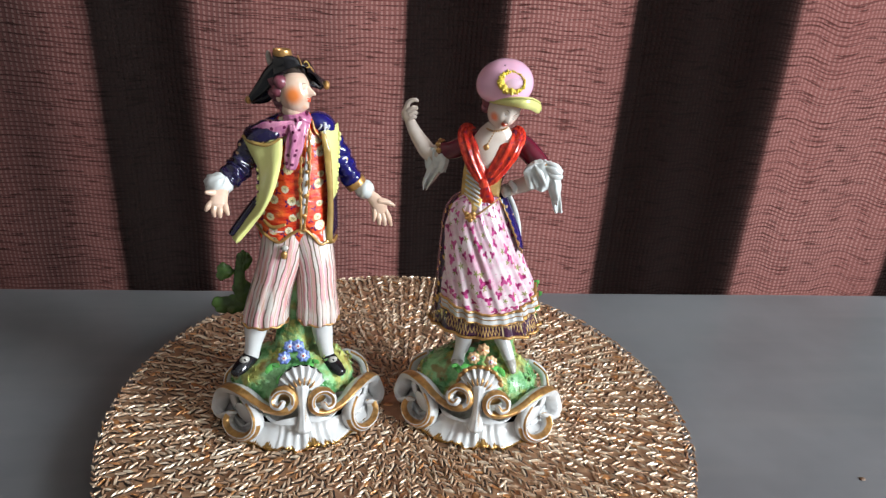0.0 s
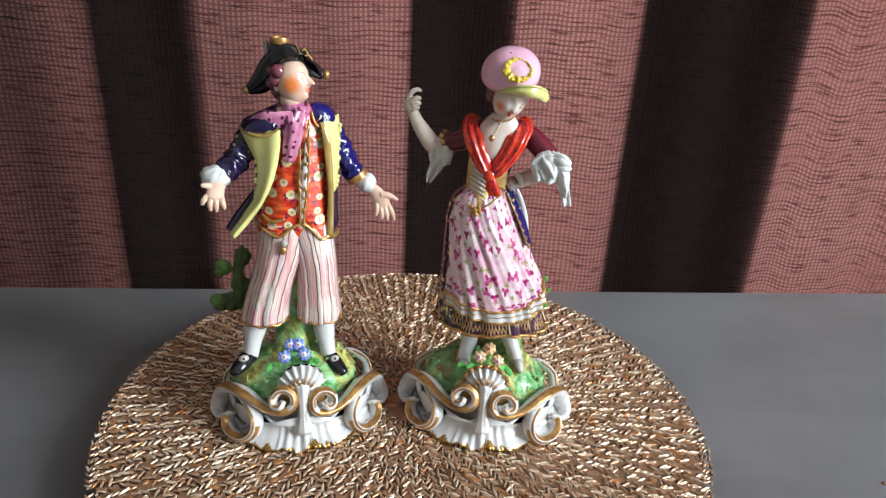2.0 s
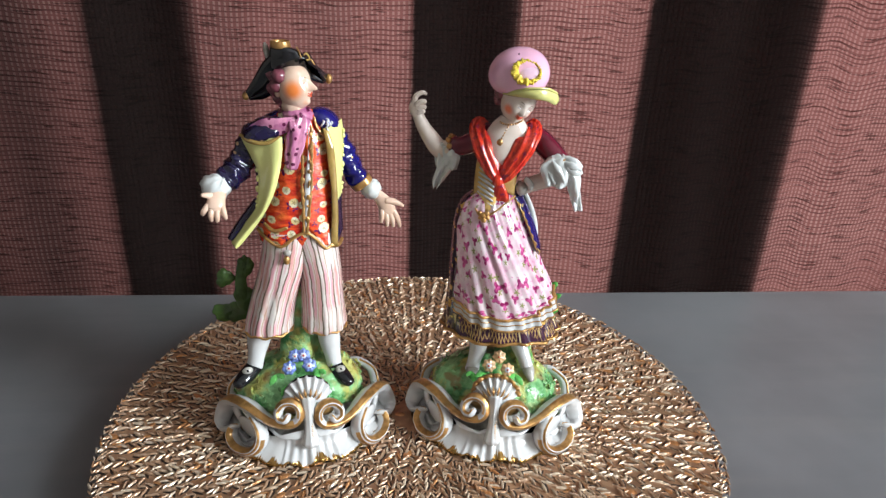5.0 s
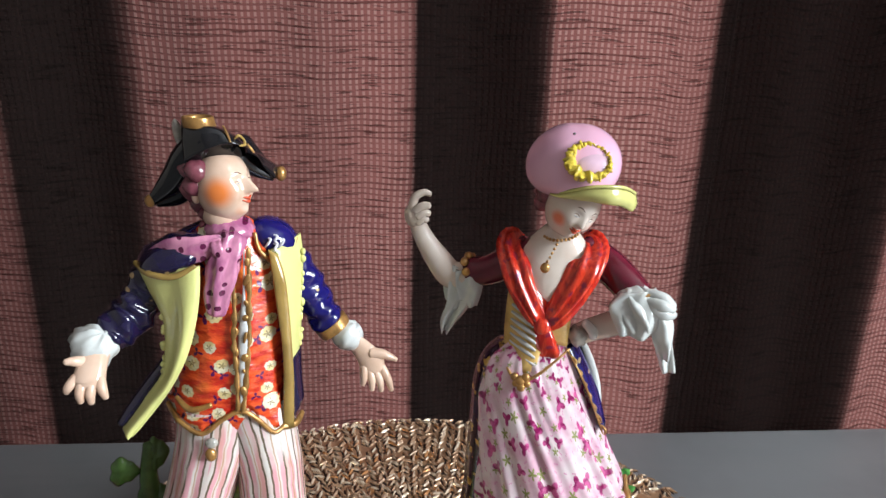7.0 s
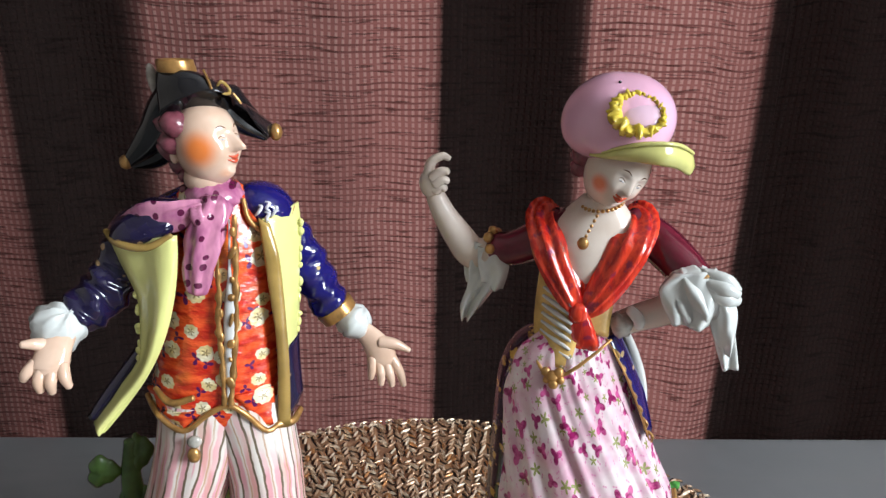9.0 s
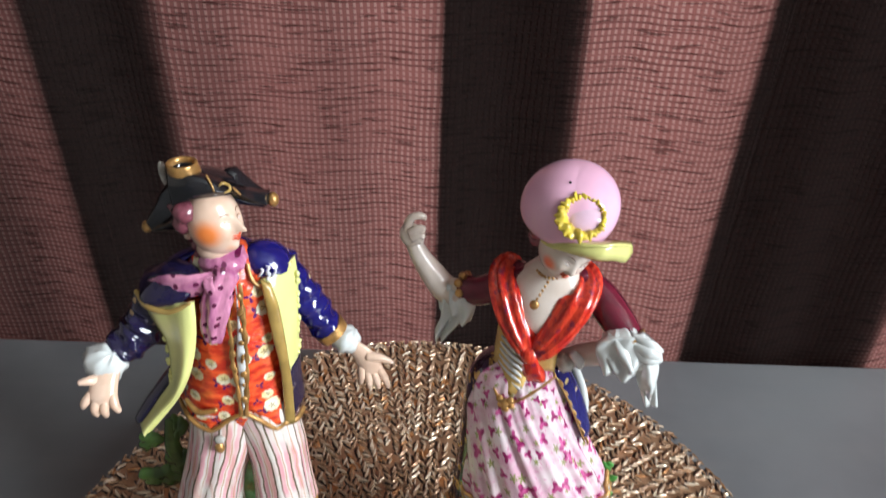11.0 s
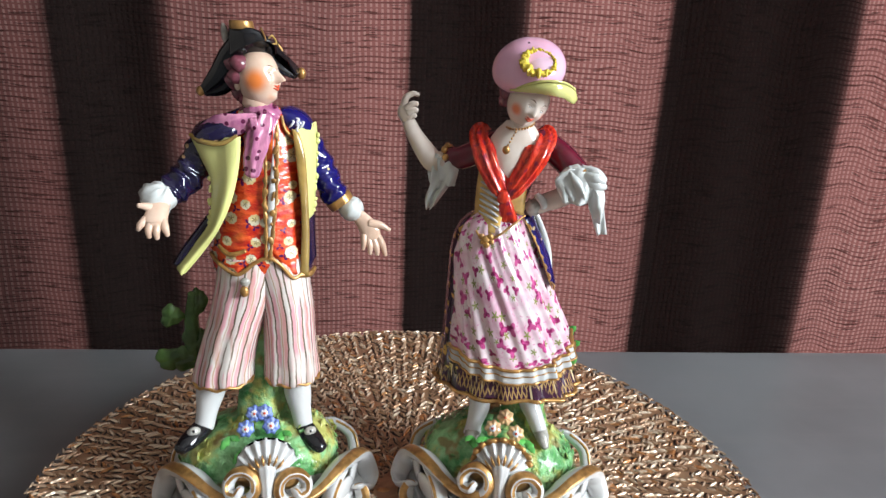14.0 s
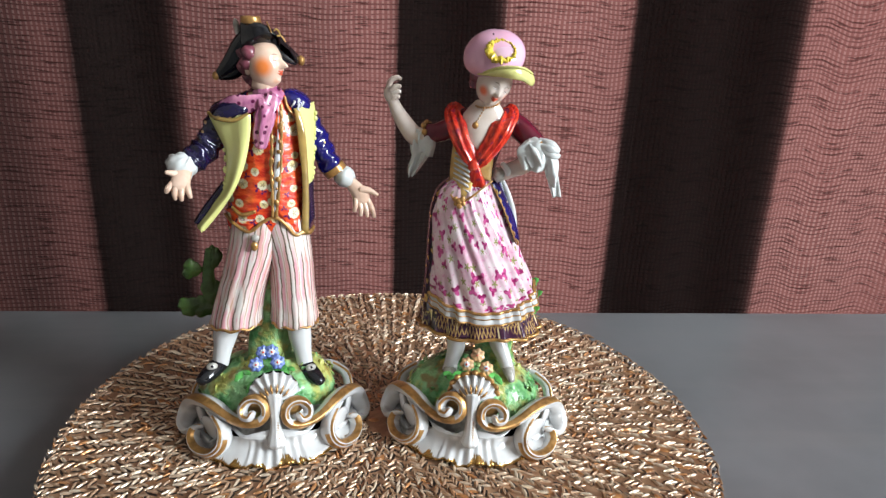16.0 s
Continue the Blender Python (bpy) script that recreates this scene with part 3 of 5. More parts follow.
# ---- modelling in clay: all forms of a figure go into one mesh ----
def smooth_rows(rows, steps):
    """Catmull-Rom through rows of numbers."""
    rows = np.asarray(rows, dtype=float)
    out = []
    for i in range(len(rows) - 1):
        p0, p1, p2, p3 = rows[max(i - 1, 0)], rows[i], rows[i + 1], rows[min(i + 2, len(rows) - 1)]
        for k in range(steps):
            t = k / steps
            out.append(0.5 * (2 * p1 + (p2 - p0) * t + (2 * p0 - 5 * p1 + 4 * p2 - p3) * t**2 + (3 * p1 - p0 - 3 * p2 + p3) * t**3))
    out.append(rows[-1])
    return np.array(out)


class Clay:
    def __init__(self):
        self.v, self.f, self.i, self.uv, self.mats = [], [], [], [], []
        self.shift = (0, 0, 0)

    def slot(self, mat):
        if mat not in self.mats:
            self.mats.append(mat)
        return self.mats.index(mat)

    def grid(self, P, mat, wrap=True, ends=True, uv=None):
        """P[row, column] of points; columns close round when wrap is set, and the first and last rows are filled."""
        P = np.asarray(P, dtype=float)
        rows, cols = P.shape[:2]
        base, s = len(self.v), self.slot(mat)
        self.v.extend(map(tuple, (P.reshape(-1, 3) + np.array(self.shift)) / 1000))
        if uv is None:
            for r in range(rows):
                for c in range(cols):
                    self.uv.append((abs(2 * c / cols - 1), r / max(rows - 1, 1)))
        else:
            self.uv.extend(uv)
        for r in range(rows - 1):
            for c in range(cols if wrap else cols - 1):
                d = (c + 1) % cols
                self.f.append((base + r * cols + c, base + r * cols + d, base + (r + 1) * cols + d, base + (r + 1) * cols + c))
                self.i.append(s)
        if wrap and ends:
            self.f.append(tuple(base + c for c in reversed(range(cols))))
            self.f.append(tuple(base + (rows - 1) * cols + c for c in range(cols)))
            self.i += [s, s]

    def loft(self, rows, mat, n=30, steps=5, fold=None, arc=None, thick=0.0, rise=None):
        """Level ellipses (x, y, z, rx, ry) stacked upwards or down; 0 degrees faces the viewer. fold(angle, t): part of the radius added."""
        S = smooth_rows(rows, steps)
        a0, a1 = (0, 2 * math.pi) if arc is None else (radians(arc[0]), radians(arc[1]))
        A = np.linspace(a0, a1, n, endpoint=arc is not None)
        P = np.zeros((len(S), n, 3))
        for r, row in enumerate(S):
            x, y, z, rx, ry = row[:5]
            for c, a in enumerate(A):
                k = 1 + (fold(a, r / (len(S) - 1)) if fold else 0)
                P[r, c] = (x + rx * k * math.sin(a), y - ry * k * math.cos(a), z + (rise(a, r / (len(S) - 1)) if rise else 0))
        if arc is None:
            self.grid(P, mat)
        else:
            self.sheet(P, mat, thick, lambda r, c: (math.sin(A[c]), -math.cos(A[c]), 0))
        return P

    def sheet(self, P, mat, thick, out):
        """An open surface with thickness: its back lies thick millimetres inwards."""
        rows, cols = P.shape[:2]
        B = P.copy()
        for r in range(rows):
            for c in range(cols):
                B[r, c] -= np.array(out(r, c)) * thick
        ring = np.concatenate([P, B[:, ::-1]], axis=1)
        uv = [(c / (cols - 1), r / max(rows - 1, 1)) for r in range(rows) for c in list(range(cols)) + list(range(cols))[::-1]]
        self.grid(ring, mat, uv=uv)

    def tube(self, pts, radii, mat, n=12, steps=6, flat=1.0, side=(0, 1, 0), fold=None, blunt=True, gilt=()):
        """A round or flattened limb along a path; flat squeezes it along side."""
        rows = smooth_rows([(*p, r) for p, r in zip(pts, radii)], steps)
        C, R = rows[:, :3], np.maximum(rows[:, 3], 0.05)
        T = np.gradient(C, axis=0)
        T /= np.linalg.norm(T, axis=1)[:, None] + 1e-9
        side = np.array(side, dtype=float)
        if side.ndim == 1:
            side = np.tile(side, (len(pts), 1))
        S = smooth_rows(side, steps)
        out = []
        if blunt:
            for k, w in ((0.0, 0.15), (0.35, 0.75), (0.75, 0.97)):
                out.append((C[0] - T[0] * R[0] * (1 - k) * 0.7, R[0] * w, T[0], 0, S[0]))
        for k in range(len(C)):
            out.append((C[k], R[k], T[k], k / (len(C) - 1), S[k]))
        if blunt:
            for k, w in ((0.25, 0.97), (0.65, 0.75), (1.0, 0.15)):
                out.append((C[-1] + T[-1] * R[-1] * k * 0.7, R[-1] * w, T[-1], 1, S[-1]))
        P = np.zeros((len(out), n, 3))
        for r, (c, rad, t, q, sd) in enumerate(out):
            b = sd - t * (sd @ t)
            b /= np.linalg.norm(b) + 1e-9
            a = np.cross(b, t)
            for k in range(n):
                g = 2 * math.pi * k / n
                m = rad * (1 + (fold(g, q) if fold else 0))
                P[r, k] = c + a * (m * math.cos(g)) + b * (m * math.sin(g) * flat)
        first = len(self.i)
        self.grid(P, mat)
        # painted gilt lines that run along the limb: (from angle, to angle, from length, to length)
        for g0, g1, q0, q1 in gilt:
            s = self.slot(GOLD)
            for r in range(len(out) - 1):
                if q0 <= out[r][3] <= q1:
                    for k in range(n):
                        if g0 <= 360 * (k + 0.5) / n <= g1:
                            self.i[first + r * n + k] = s

    def blob(self, c, r, mat, rot=(0, 0, 0), nu=18, nv=11, shape=None):
        R = Euler([radians(x) for x in rot]).to_matrix()
        P = np.zeros((nv, nu, 3))
        for i in range(nv):
            b = math.pi * (0.02 + 0.96 * i / (nv - 1)) - math.pi / 2
            for k in range(nu):
                a = 2 * math.pi * k / nu
                d = Vector((math.cos(b) * math.cos(a), math.cos(b) * math.sin(a), math.sin(b)))
                m = 1 + (shape(d) if shape else 0)
                P[i, k] = Vector(c) + R @ Vector((d.x * r[0] * m, d.y * r[1] * m, d.z * r[2] * m))
        self.grid(P, mat)

    def head(self, at, size, front, up, mat, nose=2.6):
        """A modelled head; returns a function that gives a point of the face from its side and height shares."""
        C, F, U = Vector(at), Vector(front).normalized(), Vector(up)
        U = (U - F * U.dot(F)).normalized()
        S = F.cross(U)
        wide, deep, high = size
        bell = lambda x, w: math.exp(-((x / w) ** 2))

        def point(r, u, f, lift=0.0):
            ahead = max(0.0, min(1.0, (f - 0.05) / 0.45))
            tip = max(0.0, min(1.0, (0.34 - u) / 0.40)) * (1.0 if u > -0.07 else bell(u + 0.07, 0.07))
            d = nose * bell(r, 0.10 + 0.06 * tip) * tip
            d -= 0.9 * bell(abs(r) - 0.33, 0.15) * bell(u - 0.19, 0.10)
            d += 0.55 * bell(abs(r) - 0.34, 0.13) * bell(u - 0.15, 0.065)
            d += 0.35 * bell(abs(r) - 0.25, 0.25) * bell(u - 0.36, 0.08)
            d += 0.7 * bell(abs(r) - 0.45, 0.22) * bell(u + 0.14, 0.22)
            d += 0.75 * bell(r, 0.20) * (bell(u + 0.27, 0.05) + bell(u + 0.39, 0.055)) - 0.25 * bell(abs(r) - 0.25, 0.07) * bell(u + 0.33, 0.07)
            d += 1.5 * bell(r, 0.26) * bell(u + 0.66, 0.17)
            jaw = 1.0 - 0.16 * max(0.0, -u) ** 1.5
            return C + S * (r * wide * jaw) + F * (f * deep * (1.0 if f > 0 else 0.92) + d * ahead + lift) + U * (u * high)

        nu, nv = 84, 52
        P = np.zeros((nv, nu, 3))
        for i in range(nv):
            b = math.pi * (0.01 + 0.98 * i / (nv - 1)) - math.pi / 2
            for k in range(nu):
                a = 2 * math.pi * k / nu
                P[i, k] = point(math.cos(b) * math.sin(a), math.sin(b), math.cos(b) * math.cos(a))
        self.grid(P, mat)
        return lambda r, u, lift=0.0: tuple(point(r, u, math.sqrt(max(0.02, 1 - r * r - u * u)), lift))

    def features(self, face, eye=0.35):
        """Painted lips, brows, lids and irises on a face."""
        for u, w in ((-0.285, 0.5), (-0.375, 0.55)):
            self.tube([face(r, u + 0.05 * abs(r) / 0.22, 0.0) for r in (-0.23, -0.12, 0.0, 0.12, 0.23)], [0.12, w * 0.8, w, w * 0.8, 0.12], LIPS, n=8, steps=4)
        for s in (-1, 1):
            self.tube([face(s * (eye + d), 0.40 + h, 0.02) for d, h in ((-0.16, -0.03), (-0.02, 0.02), (0.14, -0.02))], [0.10, 0.20, 0.08], BROWN, n=6, steps=4)
            self.tube([face(s * (eye + d), 0.17 + h, 0.05) for d, h in ((-0.12, -0.02), (0.0, 0.03), (0.13, -0.01))], [0.07, 0.15, 0.07], BROWN, n=6, steps=4)
            self.tube([face(s * (eye + d), 0.135, 0.0) for d in (-0.09, 0.0, 0.09)], [0.1, 0.22, 0.1], PALE, n=8, steps=4)
            self.blob(face(s * eye + 0.02, 0.14, 0.12), (0.24, 0.2, 0.24), GREY, nu=8, nv=6)

    def strip(self, left, right, mat, thick=1.6, bulge=2.0, steps=5, cols=7, wave=None):
        """A cloth-like strip between two edges, bulging towards the viewer."""
        L, R = smooth_rows(left, steps), smooth_rows(right, steps)
        P = np.zeros((len(L), cols, 3))
        for r in range(len(L)):
            for c in range(cols):
                t = c / (cols - 1)
                P[r, c] = L[r] * (1 - t) + R[r] * t
                P[r, c, 1] -= bulge * math.sin(math.pi * t) + (wave(t, r / (len(L) - 1)) if wave else 0)
        self.sheet(P, mat, thick, lambda r, c: (0, -1, 0))

    def flower(self, c, r, mat, inside, out=(0, -1, 0.5), heart=None):
        o = Vector(out).normalized()
        tilt = (math.degrees(math.atan2(-o.y, o.z)), 0, 0)
        edge = lambda d: 0.10 * math.sin(7 * math.atan2(d.y, d.x) + r)
        self.blob(c, (r, r, r * 0.42), mat, tilt, nu=30, nv=9, shape=edge)
        self.blob(Vector(c) + o * r * 0.24, (r * 0.50, r * 0.50, r * 0.28), inside, tilt, nu=24, nv=8, shape=edge)
        self.blob(Vector(c) + o * r * 0.42, (r * 0.20, r * 0.20, r * 0.18), heart or LIPS, tilt, nu=8, nv=6)

    def leaf(self, foot, tip, width, mat, side=(0, -1, 0.3)):
        """A pointed leaf with a few teeth."""
        foot, tip = np.array(foot, float), np.array(tip, float)
        pts = [tuple(foot + (tip - foot) * q) for q in (0, 0.2, 0.4, 0.55, 0.7, 0.85, 1.0)]
        self.tube(pts, [width * w for w in (0.15, 0.7, 0.85, 1.0, 0.65, 0.6, 0.1)], mat, n=10, steps=3, flat=0.28, side=side)

    def finish(self, name, at, turn, label, category):
        me = mesh_of(name, self.v, self.f, self.mats, self.i, uv=self.uv)
        ob = new(name, me)
        ob.matrix_world = pose(*at, 0, 0, turn)
        return tagged(ob, label, category)


def folds(count, depth, shift=0.0, grow=True):
    return lambda a, t: depth * (t if grow else 1.0) * (math.sin(a * count + shift) + 0.4 * math.sin(a * (count * 1.7 + 1) + shift * 2))


# ---- the scrolled base that both figures stand on ----
def rocaille(c, cx, rx, ry, tilt, gold_shell):
    """White and gilt scrollwork round the front and sides of a base: a fluted skirt, a shell, and pairs of S and C scrolls."""
    def at(deg, z, dk=0.0):
        a, k = radians(deg), 1.08 - 0.0105 * z + dk
        return np.array((cx + rx * k * math.sin(a), 2 - ry * k * math.cos(a), z))

    def outward(deg):
        o = np.array((math.sin(radians(deg)) / rx, -math.cos(radians(deg)) / ry, 0.010))
        return tuple(o / np.linalg.norm(o))

    n, rows = 201, 12
    A = np.linspace(-92, 92, n)
    P = np.zeros((rows, n, 3))
    for k, d in enumerate(A):
        e = abs(d)
        low = 1.8 + 1.7 * abs(math.sin(radians(d) * 7.0 + 0.5)) + 0.5 * math.sin(d * 0.37)
        high = 14.8 + 4.8 * math.exp(-(d / 4.5) ** 2) + 3.0 * math.exp(-((e - 36) / 7) ** 2) - 8.0 * max(0.0, min(1.0, (e - 40) / 14))
        flute = math.cos(radians(d) * 56) if e < 20 else 0.8 * math.cos(radians(d) * 16 + 1)
        for r in range(rows):
            t = r / (rows - 1)
            z = low + (high - low) * t
            dk = -0.10 * math.sin(math.pi * min(1, t * 0.9)) + 0.05 * (1 - t) ** 4 + 0.022 * flute * (1 - t) ** 0.7
            P[r, k] = at(d, z, dk)
    c.sheet(P, SKIRTING, 2.4, lambda r, k: (math.sin(radians(A[k])), -math.cos(radians(A[k])), 0))
    # grey sheet added behind the piercings; its colour stands for the hollow's shade
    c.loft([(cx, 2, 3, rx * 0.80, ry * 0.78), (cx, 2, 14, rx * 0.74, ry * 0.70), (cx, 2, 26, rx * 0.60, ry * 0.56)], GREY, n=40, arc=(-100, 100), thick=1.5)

    groove = lambda g, t: -0.10 * math.exp(-((math.degrees(g) - 60) / 14) ** 2) - 0.10 * math.exp(-((math.degrees(g) - 118) / 14) ** 2)
    for s in (-1, 1):
        dz = -tilt * s

        def ribbon(rows, flat, gilt):
            pts = [tuple(at(s * d, z + dz, dk)) for d, z, dk, w in rows]
            # painted lines keep to the same side of the scroll on both halves
            bands = [(g0, g1, q0, q1) if s > 0 else (180 - g1, 180 - g0, q0, q1) for g0, g1, q0, q1 in gilt]
            c.tube(pts, [w for *_, w in rows], WHITE, n=30, steps=6, flat=flat, side=[outward(s * r[0]) for r in rows], fold=groove, gilt=bands)

        # S scroll: from the curl at the side, over the shoulder, under and round beside the shell
        ribbon([(70, 9.5, 0.02, 1.2), (77, 4.5, 0.05, 2.0), (85, 5.5, 0.08, 2.8), (88, 13.5, 0.09, 3.4), (80, 21.5, 0.09, 3.7), (66, 25.4, 0.06, 3.6), (52, 25.4, 0.03, 3.2), (41, 23.4, 0.01, 2.8),
                (30, 21.6, 0.0, 2.5), (20, 21.6, 0.01, 2.5), (12, 23.0, 0.02, 2.5), (7.6, 26.8, 0.03, 2.6), (8.6, 31.4, 0.03, 2.7), (14.5, 34.2, 0.04, 2.7), (22, 33.4, 0.05, 2.6), (25.8, 29.8, 0.07, 2.5), (23.6, 26.6, 0.09, 2.3), (18.6, 26.6, 0.11, 2.2), (16.6, 29.0, 0.12, 1.8)],
               1.7, ((90, 150, 0.08, 0.56), (18, 86, 0.40, 0.82), (92, 132, 0.60, 1.0)))
        # C scroll that hangs below the shoulder
        ribbon([(60, 22.0, 0.02, 1.8), (48, 20.6, 0.02, 2.4), (39, 15.8, 0.02, 2.9), (37.5, 9.5, 0.03, 3.0), (43, 5.0, 0.05, 2.8), (54, 3.8, 0.06, 2.5), (63, 6.4, 0.07, 2.2), (65.5, 11.0, 0.07, 1.9), (62, 13.4, 0.06, 1.3)],
               1.9, ((14, 84, 0.0, 0.88), (98, 120, 0.10, 0.66), (128, 166, 0.3, 1.0)))
        # the dished white ground inside the curls
        c.blob(tuple(at(s * 54, 11.5 + dz, -0.075)), (11.0, 2.6, 9.0), WHITE, (14, 0, s * 52), nu=24, nv=13)
        c.blob(tuple(at(s * 77, 14.0 + dz, -0.035)), (8.5, 2.6, 9.0), WHITE, (10, 0, s * 74), nu=24, nv=13)
        c.blob(tuple(at(s * 16.5, 29.0 + dz, -0.03)), (5.2, 2.0, 5.0), GOLD, (22, 0, s * 17), nu=18, nv=11)
        # pierced handle at the back of the side
        back = [at(s * g, z, dk) for g, z, dk in ((92, 5, -0.04), (98, 13, 0.03), (106, 21, 0.10), (116, 26, 0.02), (124, 25, -0.10))]
        c.tube([tuple(p) for p in back], [3.2, 3.0, 2.9, 2.6, 2.2], WHITE, n=14, steps=5, flat=0.8)
        c.tube([tuple(p + np.array((s * 1.6, -1.6, 1.2))) for p in back[1:4]], [0.8] * 3, GOLD, n=6, steps=4)
    # stem and shell in the middle
    y0 = 2 - ry * 1.0
    c.tube([tuple(at(0, 12, -0.05)), tuple(at(0, 20, -0.02)), tuple(at(0, 28, 0.01)), tuple(at(0, 36.5, 0.02))], [4.8, 2.9, 3.0, 4.6], WHITE, n=28, steps=6, fold=lambda g, t: 0.08 * math.cos(g * 8))
    rows, n = 8, 97
    P = np.zeros((rows, n, 3))
    B = np.linspace(-radians(80), radians(80), n)
    for r in range(rows):
        t = r / (rows - 1)
        for k, b in enumerate(B):
            rib = math.cos(b * 17.5)
            length = 2 + 12.6 * t * (1 + 0.06 * rib)
            P[r, k] = (cx + length * math.sin(b) * 0.92, y0 + 11.0 + 6.0 * t - 1.0 * t * rib - 2.4 * math.sin(math.pi * t), 33.4 + length * math.cos(b) * 0.98)
    c.sheet(P, WHITE, 2.4, lambda r, k: (0, -1, 0.2))
    if gold_shell:
        rim = P[-1][::2] + np.array((0, -0.2, 0.2))
        c.tube([tuple(p) for p in rim], [0.8 + 0.7 * abs(math.sin(k * 0.7)) for k in range(len(rim))], GOLD, n=7, steps=2)
    for b in (-50, -30, -10, 10, 30, 50):
        g = radians(b)
        foot = np.array((cx + 5.5 * math.sin(g), y0 + 9.6, 33.4 + 5.5 * math.cos(g)))
        tip = np.array((cx + 10.0 * math.sin(g), y0 + 11.8, 33.4 + 10.0 * math.cos(g)))
        c.tube([tuple(foot), tuple((foot + tip) / 2 - np.array((0, 0.8, 0))), tuple(tip)], [0.25, 0.7, 0.25], GOLD, n=6, steps=2)
    for k in range(10):
        p = at(1.6, 13 + 1.2 * k, 0.045)
        c.blob(tuple(p), (0.9, 0.4, 0.28), GOLD, (0, 20, 0), nu=7, nv=5)


def mound(c, cx, rows):
    def lump(a, t):
        return 0.05 * noise.noise((math.cos(a) * 1.6 + cx, math.sin(a) * 1.6, t * 4)) + 0.03 * noise.noise((math.cos(a) * 5, math.sin(a) * 5 + cx, t * 9))
    c.loft(rows, GREEN, n=54, steps=6, fold=lump)
    rnd = random.Random(int(cx * 10) + 3)
    row = smooth_rows(rows, 8)
    for _ in range(190):
        a, q = rnd.uniform(-2.0, 2.0), rnd.uniform(0.15, 0.95)
        x, y, z, rx, ry = row[int(q * (len(row) - 1))][:5]
        p = np.array((x + rx * math.sin(a), y - ry * math.cos(a), z))
        out = np.array((math.sin(a), -math.cos(a), 0.2 + q))
        g = rnd.uniform(0, 6.28)
        run = np.array((math.cos(a) * math.cos(g), math.sin(a) * math.cos(g), math.sin(g) - 0.5)) * rnd.uniform(2.5, 5.0)
        c.leaf(tuple(p), tuple(p + run + out * rnd.uniform(0.4, 1.6)), rnd.uniform(1.2, 2.4), GREEN, tuple(out))


# ---- the gentleman ----
def gentleman():
    c = Clay()
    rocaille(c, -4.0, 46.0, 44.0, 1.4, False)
    mound(c, -6.0, [(-7, 4, 3, 34, 26), (-7, 4, 14, 37, 28), (-7, 4, 26, 37, 28), (-7, 4, 33, 34, 26), (-7, 4, 38, 27, 21), (-6, 5, 41, 13, 11), (-6, 5, 42, 2, 2)])
    # tree stump behind the legs, with a leafy branch
    c.tube([(-5, 12, 30), (-5, 13, 55), (-4, 12, 80), (-3, 9, 104)], [15, 11, 9, 8], GREEN, n=16, fold=lambda g, t: 0.10 * math.sin(g * 5 + t * 9))
    c.tube([(-12, 15, 58), (-26, 17, 68), (-36, 16, 82), (-35, 15, 104)], [5, 5, 4, 2.2], BUSH, n=10, flat=0.6)
    for x, z, rx, rz, ry in ((-45, 93, 5.0, 5.5, 20), (-47, 71, 7.0, 5.5, -10), (-35, 79, 6.5, 8.0, 0), (-33, 99, 4, 7, 10), (-40, 70, 7, 6, 20), (-29, 66, 7, 6, 0)):
        c.blob((x, 16, z), (rx, 2.2, rz * 1.05), BUSH, (0, ry, 0), nu=40, nv=24, shape=lambda d: 0.13 * math.sin(3 * math.atan2(d.z, d.x) + 1) + 0.05 * math.sin(7 * math.atan2(d.z, d.x)))
    # stockings and shoes
    c.tube([(-26, 3, 70), (-28.5, 2, 60), (-30.5, -1, 51), (-32, -3, 44)], [6.0, 6.8, 5.0, 4.6], WHITE, n=16)
    c.tube([(10.5, 3, 68), (11.5, 2, 56), (12.8, -1, 46), (13.8, -3, 39)], [5.8, 6.6, 5.0, 4.6], WHITE, n=16)
    for pts, buckle in (([(-30.5, 1, 43.5), (-34, -5, 43), (-38.5, -11, 41.5), (-41.5, -14.5, 40.5)], (-36.0, -10.0, 46.0)),
                        ([(12.5, 1, 38.5), (15.0, -6, 37.5), (18.5, -12.5, 35.5), (21.0, -16, 34.5)], (16.5, -10.5, 40.5))):
        c.tube(pts, [4.6, 5.2, 4.8, 3.4], BLACK, n=14, flat=0.8, side=(0, 0, 1))
        c.blob(buckle, (3.2, 2.2, 2.0), GREY, (35, 0, 20), nu=10, nv=7)
        c.blob((buckle[0], buckle[1] - 1.2, buckle[2] + 0.6), (1.2, 0.9, 0.9), BLACK, nu=8, nv=6)
    # breeches
    c.loft([(-7.5, 2, 128, 14, 11), (-10, 2, 114, 13.5, 11.5), (-14, 2, 100, 12.8, 12), (-18.5, 2, 86, 12.6, 12), (-21.5, 2, 74, 13.0, 12), (-22.5, 2, 66, 13.2, 11.6), (-22.5, 2, 65.5, 9, 8)], STRIPES, n=90, fold=folds(9, 0.066, 0.4))
    c.loft([(3.5, 2, 128, 14, 11), (6, 2, 114, 12.5, 11.5), (8, 2, 100, 11.8, 12), (8.6, 2, 86, 11.6, 12), (9.0, 2, 74, 12.0, 12), (9.2, 2, 64.5, 12.3, 11.6), (9.2, 2, 64, 8, 8)], STRIPES, n=90, fold=folds(8, 0.066, 1.4))
    for x, z, r in ((-22.5, 66.3, 13.6), (9.2, 64.8, 12.6)):
        hem = [(x + r * math.sin(a), 2 - r * 0.89 * math.cos(a), z + 0.7 * math.sin(a * 9)) for a in np.linspace(0, 2 * math.pi, 41)]
        c.tube(hem, [0.8] * len(hem), GOLD, n=6, steps=2)
    c.blob((-10.5, -11.5, 114.5), (2.0, 1.5, 2.6), GOLD, nu=8, nv=7)
